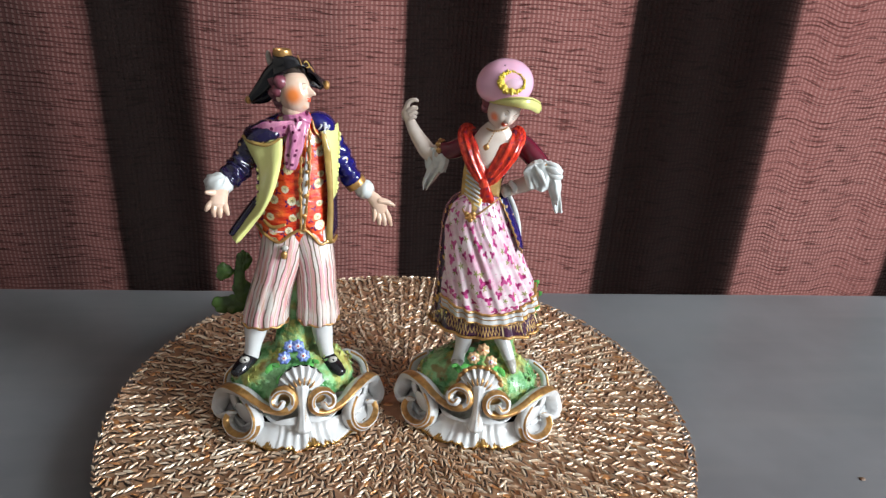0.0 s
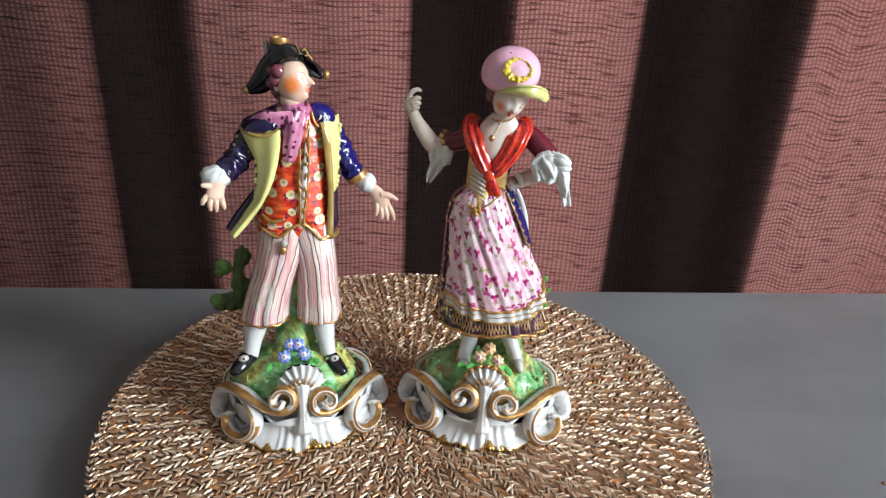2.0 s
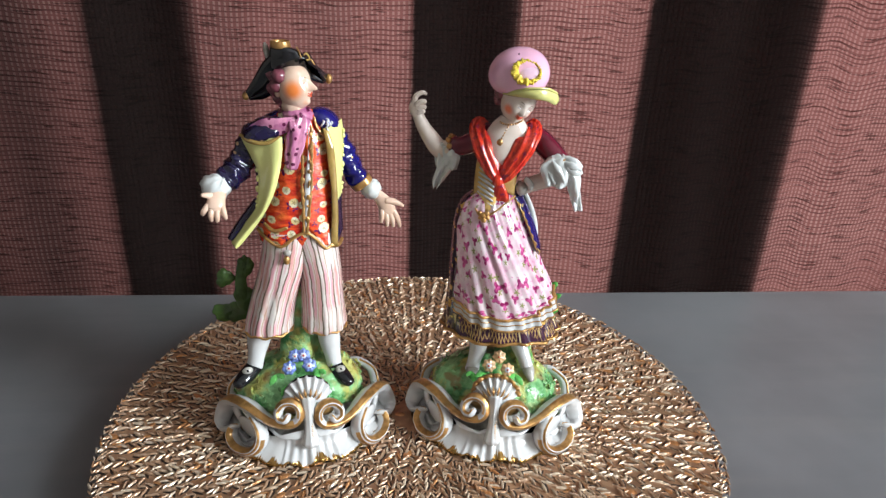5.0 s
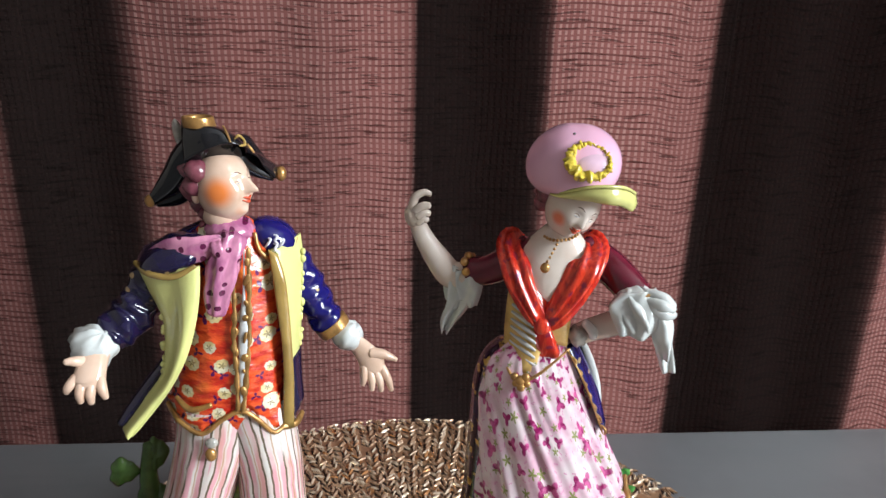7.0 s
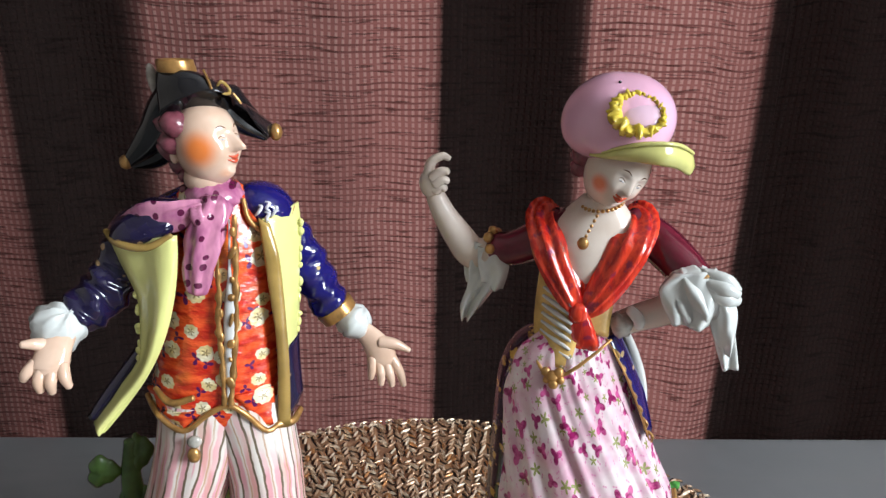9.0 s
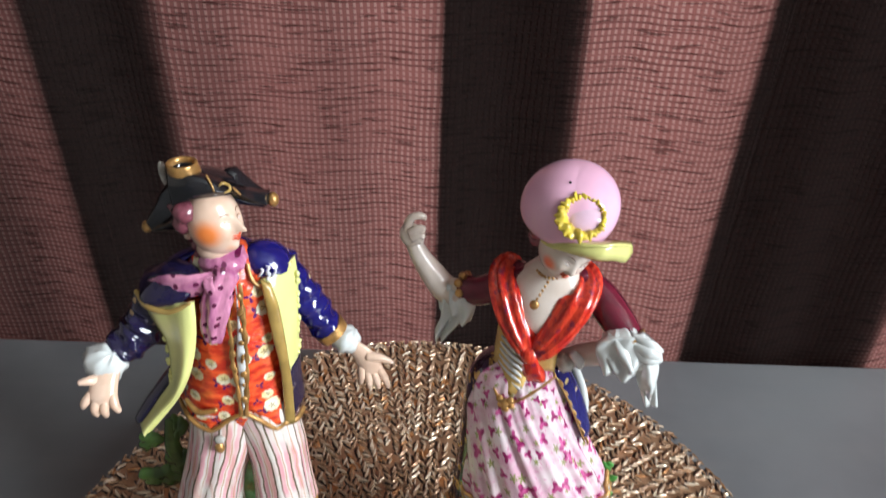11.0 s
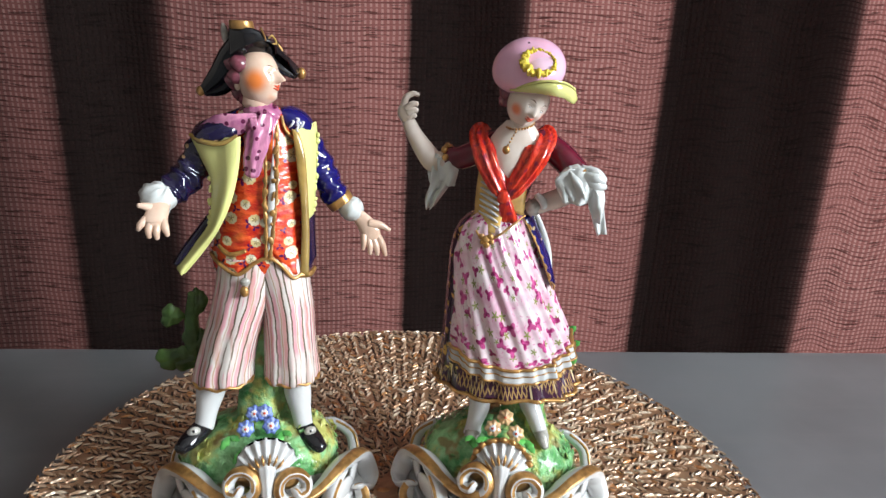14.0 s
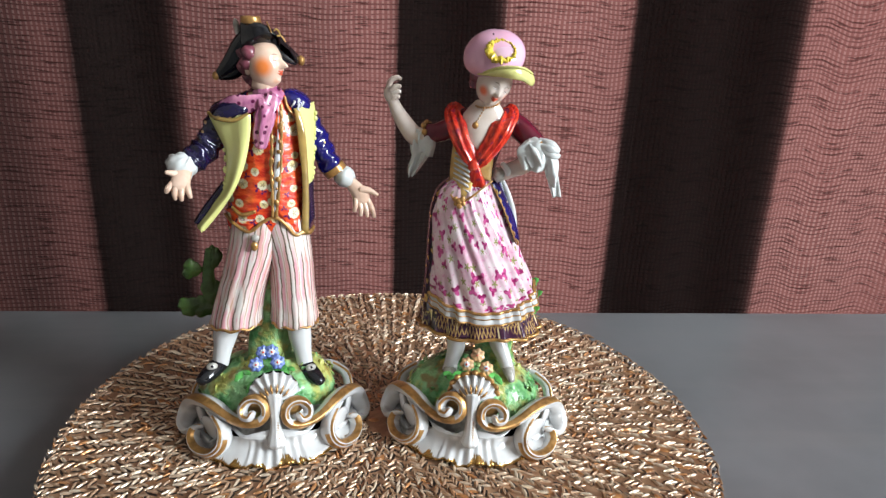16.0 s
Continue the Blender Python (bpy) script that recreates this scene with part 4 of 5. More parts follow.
    c.blob((-10.0, -11.5, 119), (2.2, 1.4, 2.0), GREY, nu=8, nv=7)
    c.shift = (0, 5, -0.8)
    # waistcoat, closed by a row of gilt buttons
    c.loft([(-3, 1, 121, 21.0, 13.5), (-3, 0, 130, 21.0, 14.5), (-1.5, -0.5, 145, 18.5, 14), (-0.5, -0.5, 160, 17.0, 13.5), (-0.5, 0, 175, 16.5, 12.5), (-1, 1, 188, 12, 10), (-1, 1, 193, 7, 7)], VEST, n=72, fold=lambda a, t: 0.010 * math.sin(9 * a) + 0.012 * math.sin(11 * a + 26 * t) * math.sin(31 * t))
    hem = [(-24.5, -3, 129), (-20, -11, 126), (-13, -14.5, 122.5), (-6, -15.0, 127.5), (0, -15.0, 130.0), (5, -15.0, 126.5), (10.5, -13.5, 119.5), (14.5, -11, 121)]
    c.tube(hem, [0.9] * len(hem), GOLD, n=8, steps=4)
    c.strip([(-24.3, -4, 132), (-19.5, -10.5, 127)], [(-1.0, -15, 134), (-6, -14.6, 128)], VEST, 1.5, 1.0)
    c.strip([(-20, -10.5, 127.5), (-13.5, -13.6, 123)], [(-6.5, -14.5, 128.5), (-12.5, -13.8, 123.2)], VEST, 1.5, 0.6)
    c.strip([(1.5, -14.8, 133), (9.5, -13.0, 120.5)], [(13, -11, 133), (13.5, -11.2, 121)], VEST, 1.5, 0.8)
    c.tube([(4.2, -13.4, 186), (3.4, -14.6, 172), (2.6, -14.8, 158), (1.4, -15.2, 145), (0.2, -15.8, 131)], [0.3, 0.5, 1.9, 1.2, 0.3], WHITE, n=8, flat=0.6)
    c.tube([(0.4, -15.2, 176), (0.2, -15.4, 166), (-0.6, -15.6, 156), (-0.4, -15.8, 146), (-0.8, -16.0, 131)], [0.5, 0.8, 0.9, 0.8, 0.7], GOLD, n=8, steps=10, flat=0.7, fold=lambda g, t: 0.28 * math.sin(46 * t + 1) + 0.2 * math.sin(71 * t + g))
    c.tube([(5.6, -13.6, 187), (5.0, -14.9, 172), (4.2, -15.2, 158), (2.8, -15.5, 145), (1.0, -16.0, 131)], [0.6, 0.9, 0.8, 0.9, 0.8], GOLD, n=8, flat=0.7, fold=lambda g, t: 0.30 * math.sin(40 * t) + 0.25 * math.sin(67 * t + g))
    for k in range(9):
        t = k / 8
        z = 183 - 51 * t + 0.8 * math.sin(k * 2.3)
        c.blob((5.0 - 4.0 * t, -15.0 - 1.1 * math.sin(math.pi * t * 0.8) - 0.4 * t, z), (0.9 + 0.35 * math.sin(k * 2.9), 0.6, 1.5 + 0.7 * math.sin(k * 1.9)), GOLD, (0, 28 * math.sin(k * 1.7), 0), nu=9, nv=7)
        if k in (4, 5, 7):
            c.blob((1.6 - 2.6 * t, -15.4 - 0.7 * t, z + 2), (0.8, 0.6, 1.5), GOLD, nu=8, nv=6)
    c.tube([(-20.5, -9.5, 134.5), (-16, -13.4, 131.5), (-9.5, -15.2, 133.5)], [0.8, 1.2, 1.0], GOLD, n=6)
    # coat: back and sides, then the turned-out linings
    c.loft([(-2, 6, 118, 22, 11), (-2, 6, 135, 21.5, 11.5), (-2, 6, 152, 21, 11.5), (-2, 5, 168, 22.5, 11.5), (-2, 4, 180, 23.5, 10.5), (-1.5, 4, 187, 18, 9), (-1, 3, 192, 9, 7)], BLUE, n=40, arc=(58, 302), thick=2.0)
    c.shift = (0, 1.5, 0)
    c.strip([(-24.5, -4, 147), (-29.5, -4, 140.5), (-35, -5, 133.5), (-39.8, -6, 126.6)], [(-22, -6, 144), (-27, -6, 138), (-32, -7, 131.5), (-37, -8, 126)], DARKBLUE, 2.5, 1.5)
    c.strip([(-29.0, -2, 179.5), (-25.5, -5, 172), (-22.0, -7, 163), (-22.5, -7, 152), (-24.5, -7, 143), (-32, -7, 133), (-38.0, -8, 125.0), (-36.5, -8.5, 122.5)],
            [(-9.0, -13.5, 182), (-9.5, -14.5, 174), (-11.5, -14.8, 163), (-15.0, -14.4, 152), (-20.0, -13, 142), (-25.5, -11.5, 134), (-31.5, -10.5, 126.5), (-34.5, -9.5, 123.0)], LINING, 2.2, 2.4, cols=9, wave=lambda t, q: 0.9 * math.sin(9 * t + 5 * q))
    c.shift = (0, 4.5, -0.7)
    c.strip([(22.5, 2, 186.5), (23.0, 0, 178), (22.0, -2, 166), (21.5, -2.5, 155), (20.5, -3, 145)], [(11.5, -8, 184), (13.0, -11, 176), (14.0, -12, 166), (15.0, -12, 155), (15.5, -11.5, 144)], LINING, 2.2, 1.6, cols=9)
    # inner lapel strip: ochre carries the shade on the yellow lining
    c.strip([(11.5, -9, 185), (12.5, -12, 176), (13.5, -13, 164), (14.5, -12.8, 152), (14.5, -12, 138), (13.5, -11, 120)], [(14.6, -9.5, 183), (16.6, -12.0, 175), (17.4, -12.6, 164), (17.8, -12.2, 152), (18, -11.4, 138), (17.4, -10.5, 119)], TAN, 2.0, 0.6)
    c.strip([(21.0, -2.5, 146), (21.0, -2.5, 136), (21.5, -2, 126)], [(15.8, -11.2, 145), (16, -11, 134), (16.5, -10.4, 121.5)], DARKBLUE, 2.0, 1.4)
    c.tube([(13.6, -11.5, 120), (18, -9, 119.5), (20.6, -4.5, 121)], [1.1, 1.4, 1.0], GOLD, n=8, flat=0.6)
    for k in range(11):
        t = k / 10
        c.blob((23.0 - 2.2 * t, -0.5 - 2.2 * math.sin(math.pi * t * 0.5), 181 - 34 * t + math.sin(k * 2.1)), (0.9 + 0.3 * math.sin(k * 1.7), 1.0, 1.3 + 0.4 * math.sin(k * 2.9)), LINING, nu=8, nv=6)
    c.shift = (0, 1.5, 0)
    for k in range(9):
        t = k / 8
        c.blob((-21.8 - 1.6 * t, -7.2, 166 - 22 * t + math.sin(k * 2.7)), (1.0 + 0.35 * math.sin(k * 1.9), 0.9, 1.3), LINING, nu=8, nv=6)
    # collars on the shoulders
    c.blob((-18, -3, 183.5), (11.5, 9.5, 4.8), DARKBLUE, (18, -16, -12), shape=lambda d: 0.05 * math.sin(5 * math.atan2(d.y, d.x)))
    c.tube([(-29.0, -3, 181.0), (-24.5, -9.6, 179.4), (-17, -12.8, 179.0), (-10.5, -13.4, 182.2)], [0.9, 1.1, 1.1, 0.8], TAN, n=6)
    c.shift = (0, 6, -1)
    c.blob((13.5, 0, 187.0), (8.6, 8.0, 5.2), BLUE, (22, 26, 10))
    c.tube([(7.6, -7.5, 190), (9.0, -9.5, 184.5), (13.5, -9.0, 180.5), (18.5, -5, 181.0), (21, -1, 186)], [0.7, 0.8, 0.8, 0.8, 0.6], GOLD, n=6)
    for x, z, s in ((11.6, 186.6, 1), (13.6, 184.6, -1), (15.8, 186.2, 1), (13.8, 187.6, -1)):
        c.tube([(x - 1.0 * s, -8.2, z - 1.2), (x, -8.8, z), (x + 0.9, -8.4, z + 1.4), (x + 0.2 * s, -8.2, z + 1.8)], [0.3, 0.5, 0.45, 0.25], PALE, n=6, steps=4)
    c.shift = (0, 4.5, -0.8)
    # neckerchief
    c.blob((-0.3, -2.5, 190.8), (8.0, 8.2, 4.6), SCARF, (8, 6, 0), nu=34, nv=16, shape=lambda d: 0.05 * math.sin(9 * math.atan2(d.y, d.x) + 7 * d.z))
    c.tube([(1, -12, 190), (-1.5, -14.5, 183), (-3.5, -15.8, 176), (-5.2, -16.2, 167.5)], [3.8, 4.2, 4.0, 2.6], SCARF, n=30, flat=0.55, fold=lambda g, t: 0.20 * math.sin(5 * g + 3 * t) + 0.10 * math.sin(9 * g - 11 * t))
    c.tube([(-3, -12.5, 189), (-10, -12.8, 187.5), (-17, -10.5, 186.2), (-23.5, -6, 184.2)], [2.4, 3.6, 3.8, 2.2], SCARF, n=30, flat=0.42, fold=lambda g, t: 0.20 * math.sin(4 * g + 4 * t) + 0.10 * math.sin(7 * g + 13 * t))
    c.blob((-3.0, -13.6, 187.2), (3.4, 2.4, 2.8), SCARF, (0, 30, 0), nu=24, nv=14, shape=lambda d: 0.14 * math.sin(8 * d.x + 5 * d.z))
    c.shift = (0, 5, -0.6)
    # head, turned nearly to profile
    c.shift = (0, 0, 0)
    face = c.head((-1.4, 2.2, 204.2), (8.8, 8.8, 12.2), (0.84, -0.54, 0.05), (0, 0, 1), SKIN_M, 4.6)
    c.features(face)
    c.blob((-2.4, 2.6, 194.6), (6.0, 6.0, 5.0), SKIN_M, (0, -6, 0), nu=28, nv=18)
    c.shift = (0, 5, -0.6)
    c.blob((-9.6, -5.0, 201.8), (1.4, 1.6, 2.2), SKIN_M, nu=8, nv=7)
    # hair in curls under the hat
    for x, y, z, r in ((-8.6, -6.5, 210.5, 4.0), (-9.8, -4.5, 205.5, 3.9), (-10.5, -1.0, 210, 4.5), (-10.5, 0.5, 203, 4.6), (-8.2, 2.0, 198.0, 4.4), (-6.0, 4.5, 203, 6.5), (-7.5, -2.0, 195.5, 2.4), (-8.0, -1.5, 191.5, 1.9)):
        c.blob((x, y, z), (r, r, r * 0.9), HAIR, (0, 20, 0), nu=14, nv=10, shape=lambda d: 0.06 * math.sin(7 * d.z + 4 * d.x))
    c.shift = (0, 2.0, -0.3)
    # cocked hat
    c.loft([(-3.0, 5.0, 213.5, 9.6, 8.0), (-3.2, 2.6, 217.6, 9.8, 8.8), (-4.5, 0, 220.5, 7.6, 8.2), (-6.4, -1.5, 223, 5.0, 5.0), (-7.0, -3.0, 225.6, 4.4, 4.4), (-7.0, -3.0, 225.0, 3.2, 3.2), (-7.0, -3.0, 222.0, 2.0, 2.0)], BLACK, n=26)
    c.loft([(-6.7, -2.6, 223.6, 4.9, 4.9), (-7.0, -3.0, 225.2, 4.8, 4.8), (-7.1, -3.0, 226.8, 4.5, 4.5), (-7.0, -3.0, 226.4, 3.5, 3.5), (-6.9, -3.0, 224.0, 3.2, 3.2)], GOLD, n=22)
    c.tube([(-9, -3, 217.5), (-12.8, 2, 212), (-17.4, 7, 204.8), (-24.5, 10.5, 197.6)], [4.2, 4.8, 4.2, 1.8], BLACK, n=16, flat=0.5, side=(0.6, 0.7, 0.4))
    c.tube([(-10, 8, 214), (-13, 10, 206), (-17, 11, 200), (-23, 11, 197)], [5.5, 5.8, 4.4, 1.8], BLACK, n=14, flat=0.55, side=(0.6, 0.7, 0.2))
    c.blob((-25.2, 10.8, 197.6), (1.9, 2.2, 2.2), GOLD, nu=10, nv=7)
    c.strip([(-12, -2, 224.5), (-6.5, -6.5, 224.4), (-2, -7.0, 224.0), (3, -6.0, 221.4), (8, -2.0, 216.6), (13, 4.5, 211.4), (16, 9.5, 208.2)],
            [(-12, -4.5, 213), (-6.5, -8.4, 216.6), (-1, -9.2, 219.0), (4, -8.2, 219.0), (8.8, -3.2, 215.6), (11.6, 3.0, 209.2), (14.5, 8.5, 204.0)], BLACK, 3.2, 1.4, cols=11, wave=lambda t, q: 0.5 * math.sin(6 * t + 4 * q))
    c.tube([(4, 6, 214.5), (9, 9, 209.5), (14, 10.5, 206)], [6.2, 4.4, 2.8], BLACK, n=14, flat=0.6, side=(0.3, -0.8, 0.3))
    c.blob((16.8, 10.2, 206.0), (2.0, 2.4, 2.6), GOLD, nu=10, nv=7)
    c.tube([(3.5, -7.4, 220.6), (4.6, -7.6, 221.6), (6.0, -5.8, 220.0), (6.2, -6.4, 218.6), (4.8, -8.0, 218.6)], [0.3, 0.5, 0.45, 0.5, 0.3], TAN, n=7)
    c.tube([(7.0, -4.8, 218.4), (8.0, -4.6, 217.0), (8.8, -4.4, 215.8)], [0.35, 0.4, 0.3], GOLD, n=6)
    c.tube([(0.4, -7.6, 224.4), (1.6, -8.8, 221.8), (2.2, -9.6, 220.0)], [0.35, 0.4, 0.3], GOLD, n=6)
    c.blob((-13.5, 1.0, 221), (1.6, 2.4, 4.6), GREY, (0, -10, 0), nu=10, nv=8)
    c.shift = (0, 2, -0.3)
    # arms, cuffs and open palms
    # sleeve away from the window: its shade is put into the darker cobalt
    c.tube([(-20, 3, 180), (-26.5, 2, 171), (-32, 0, 163), (-38.5, -4, 157.5)], [7.4, 7.0, 6.8, 6.2], DARKBLUE, n=32, steps=14, fold=lambda g, t: 0.06 * math.sin(4 * g + 9 * t) + 0.08 * math.sin(29 * t + 2 * g) + 0.03 * math.sin(47 * t - 3 * g))
    c.blob((-43.0, -7.5, 155.5), (7.2, 6.4, 6.8), LACE, (20, 35, 0), nu=22, nv=14, shape=lambda d: 0.10 * math.sin(7 * math.atan2(d.y, d.x) + 4 * d.z) + 0.05 * math.sin(11 * d.x))
    c.shift = (0, 0, 0)
    c.tube([(-40.6, -7.5, 156.0), (-42.4, -11.5, 152.4), (-43.4, -14.5, 148.6), (-43.6, -15.2, 147.4)], [3.4, 4.2, 4.7, 4.4], SKIN_M, n=20, flat=0.55, side=(0.1, -0.75, 0.6))
    for foot, bend, tip in (((-47.0, -14.6, 149.0), (-48.8, -16.2, 147.2), (-49.8, -16.0, 145.4)), ((-45.0, -15.4, 148.0), (-45.8, -17.4, 145.2), (-45.8, -17.2, 142.4)),
                            ((-42.6, -15.4, 147.6), (-42.9, -17.6, 144.8), (-43.0, -17.2, 141.8)), ((-40.4, -14.8, 148.2), (-39.6, -16.8, 145.6), (-39.0, -16.6, 142.8))):
        c.tube([foot, bend, tip], [1.75, 1.55, 1.05], SKIN_M, n=12, steps=5)
    c.tube([(-44.4, -11.0, 152.6), (-47.0, -13.4, 154.2), (-49.2, -14.6, 154.8)], [2.0, 1.6, 1.0], SKIN_M, n=12, steps=5)
    c.shift = (0, 6, -0.8)
    c.tube([(15.5, 5, 182), (21.5, 6, 171), (27, 6, 159.5), (32.5, 4.5, 150)], [6.8, 6.4, 6.2, 5.8], BLUE, n=32, steps=14, fold=lambda g, t: 0.06 * math.sin(3 * g + 9 * t) + 0.08 * math.sin(31 * t + 2 * g) + 0.03 * math.sin(49 * t - 3 * g))
    c.tube([(32.0, 4.6, 151.2), (34.2, 4.2, 148.2)], [6.5, 6.1], GOLD, n=16, blunt=False)
    c.blob((38.2, 3.0, 146.2), (5.6, 5.4, 5.4), LACE, (0, 40, 0), nu=20, nv=12, shape=lambda d: 0.10 * math.sin(6 * math.atan2(d.y, d.x) + 3 * d.z))
    c.shift = (0, 0, 0)
    c.tube([(40.0, 8, 143.4), (43.6, 7, 139.8), (46.4, 6, 135.6), (47.2, 5.4, 132.6)], [3.0, 3.9, 4.8, 4.4], SKIN_M, n=20, flat=0.52, side=(0.1, 1, 0.1))
    for foot, bend, tip in (((50.2, 5.2, 133.0), (52.6, 4.0, 128.4), (53.9, 4.0, 123.6)), ((48.0, 5.0, 132.0), (49.4, 3.4, 128.0), (50.0, 3.4, 124.2)),
                            ((45.8, 5.0, 132.0), (46.4, 3.4, 128.4), (46.5, 3.6, 124.8)), ((43.8, 5.2, 133.2), (43.6, 4.0, 130.0), (43.2, 4.2, 127.0))):
        c.tube([foot, bend, tip], [1.7, 1.5, 1.0], SKIN_M, n=12, steps=5)
    c.tube([(46.6, 5.6, 139.0), (51.0, 4.6, 138.4), (55.6, 4.2, 136.0)], [2.2, 1.8, 0.9], SKIN_M, n=12, steps=5)
    c.shift = (0, 0, 0)
    # flowers on the mound
    for x, y, z in ((-13.0, -12, 46.0), (-1.5, -12, 46.5), (-9.0, -6, 50.0), (-4.5, -7, 50.5)):
        c.flower((x, y, z), 3.9, FLOWERB, PALE, (0.1 * math.sin(x), -1, 0.5))
    for x, y, z in ((-20, -14, 42), (4, -14, 42), (-7, -18, 41), (-14, -20, 38)):
        c.leaf((x, y + 2, z + 1), (x + 4.5 * math.sin(x), y - 4, z - 2), 2.2, LEAF, (0, -0.5, 1))
        c.leaf((x, y + 2, z + 1), (x - 4.5 * math.sin(x), y - 3, z + 1), 1.9, LEAF, (0, -0.5, 1))
    return c.finish("gentleman_figurine", (-0.052, -0.008, 0), 20.06, "glazed porcelain gentleman in blue coat on a gilt scroll base", "figurine")


# ---- the lady ----
def lady():
    c = Clay()
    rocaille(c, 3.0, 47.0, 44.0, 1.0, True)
    mound(c, 2.0, [(2, 5, 3, 36, 27), (2, 5, 13, 39, 29), (2, 5, 24, 38, 28), (2, 5, 32, 32, 25), (2, 6, 38, 22, 18), (2, 6, 40.5, 11, 9), (2, 6, 41.5, 2, 2)])
    c.tube([(12, 14, 30), (14, 14, 45), (16, 12, 64)], [16, 11, 9], GREEN, n=16, fold=lambda g, t: 0.10 * math.sin(g * 5 + t * 9))
    # legs and slippers
    c.tube([(-8.5, 2, 68), (-9.5, 1, 57), (-9.0, -1, 50), (-11.0, -4, 42), (-11.5, -6, 38)], [4.6, 5.4, 5.2, 4.0, 4.6], WHITE, n=14)
    c.tube([(-11.2, -3, 39), (-11.6, -8, 38.4), (-12.0, -12, 37.4)], [4.0, 4.0, 2.4], GREY, n=12, flat=0.8, side=(0, 0, 1))
    c.tube([(12.5, 4, 64), (14.5, 2, 55), (18, -1, 48), (21, -4, 42)], [5.0, 5.2, 4.4, 3.8], WHITE, n=14)
    c.tube([(20.4, -2, 43), (22.4, -7, 40), (24.0, -11, 37)], [3.8, 3.6, 2.0], GREY, n=12, flat=0.8, side=(0, 0, 1))
    c.shift = (0, 3, -0.5)
    # dark petticoat, the frill at its hem, then the flowered apron over it
    skirt = [(-6, 4, 150, 10.0, 8.5), (-8.5, 4, 144, 15.0, 12), (-8.5, 4, 134, 19.0, 15), (-6.0, 4, 119, 22.5, 17.5), (-3.0, 4, 102, 26, 19), (0, 4, 86, 29.5, 20), (2, 4, 70, 32, 21)]
    c.loft(skirt + [(2, 4, 68, 24, 16)], SKIRT, n=84, fold=folds(15, 0.022, 0.3))
    c.loft([(1.5, 4, 75, 31.6, 21.0), (2.2, 4, 70, 32.6, 21.8), (3, 4, 63.5, 34.4, 23.2)], FRILL, n=150, arc=(-180, 179), thick=1.6, steps=4, fold=folds(16, 0.035, 1.0))
    hem = [(3 + 34.8 * k * math.sin(a), 4 - 23.6 * k * math.cos(a), 63.4 + 0.8 * math.sin(a * 5)) for a in np.linspace(-math.pi, math.pi, 81) for k in (1 + folds(16, 0.035, 1.0)(a, 1),)]
    c.tube(hem, [1.0] * len(hem), GOLD, n=6, steps=2)
    grown = [(x, y - 0.4, z, rx + 1.2, ry + 1.4) for x, y, z, rx, ry in skirt]
    gather = lambda g: 0.024 * math.sin(19 * g + 0.9) + 0.020 * math.sin(31 * g + 1.3 * math.sin(4 * g)) + 0.014 * math.sin(11 * g + 2.0)
    pleat = lambda a, t: (0.45 + 0.55 * t) * (1.0 + 0.5 * math.sin(5 * a + 3 * t)) * gather(a - 0.75 * t + 0.05 * math.sin(7 * t))
    dip = lambda a, t: 12.0 * t * t * (1 - math.cos(a - radians(10)))
    apron = grown[:-1] + [(0.8, 3.6, 79, 31.4, 22.0)]
    c.loft(apron, APRON, n=110, arc=(-54, 98), thick=1.4, fold=pleat, rise=dip)
    low = [(0.8, 3.6, 79.4, 31.8, 22.4), (1.5, 3.6, 76.5, 32.4, 22.9), (2.0, 3.6, 73.0, 33.2, 23.6)]
    c.loft(low, WHITE, n=110, arc=(-54, 98), thick=1.4, steps=3, fold=lambda a, t: pleat(a, 1), rise=lambda a, t: dip(a, 1))
    for z, x, rx, ry, w in ((79.6, 0.8, 32.2, 22.8, 0.9), (76.4, 1.5, 32.7, 23.1, 0.35), (73.1, 2.0, 33.4, 23.8, 0.55)):
        band = []
        for a in np.linspace(radians(-54), radians(98), 61):
            k = 1 + pleat(a, 1)
            band.append((x + rx * k * math.sin(a), 3.6 - ry * k * math.cos(a), z + dip(a, 1)))
        c.tube(band, [w] * len(band), GOLD, n=6, steps=2)
    c.shift = (0, 6, -1.0)
    # bodice laced in front
    c.loft([(-6, 3, 146, 11.0, 9.0), (-6, 2.5, 154, 11.2, 9.4), (-4.5, 2.5, 164, 12.6, 9.6), (-3, 4, 174, 14.2, 8.6), (-2.0, 5, 181, 14.6, 6.6), (-1, 5, 186, 10, 5)], MAROON, n=34)
    c.strip([(-17.4, -5, 144.5), (-17.8, -2, 154), (-17.2, 0, 166), (-16.0, 0, 174)], [(-7, -13.6, 141), (-4.5, -10.5, 153), (-6, -8.2, 162), (-11, -4.0, 171)], BODICE, 1.5, 3.2, cols=9)
    for k in range(7):
        z = 162 - 2.6 * k
        y = 0.35 * k
        c.tube([(-15.4, -3.8 - y, z + 1.6), (-11.0, -8.6 - y, z + 0.6), (-7.0, -10.6 - y, z - 1.2)], [0.5, 0.85, 0.5], WHITE, n=6, steps=3)
    c.strip([(-6, -9.0, 154), (-5, -9.2, 160)], [(4.5, -6.5, 150), (5, -6.5, 163)], BODICE, 1.5, 1.0)
    c.tube([(-19.0, -4, 148), (-16.5, -11.0, 143.5), (-12, -15.5, 139.6), (-6, -15.4, 142.6), (0, -13.6, 147.5), (5.0, -10, 151)], [0.4, 0.5, 0.6, 0.6, 0.5, 0.4], GOLD, n=8)
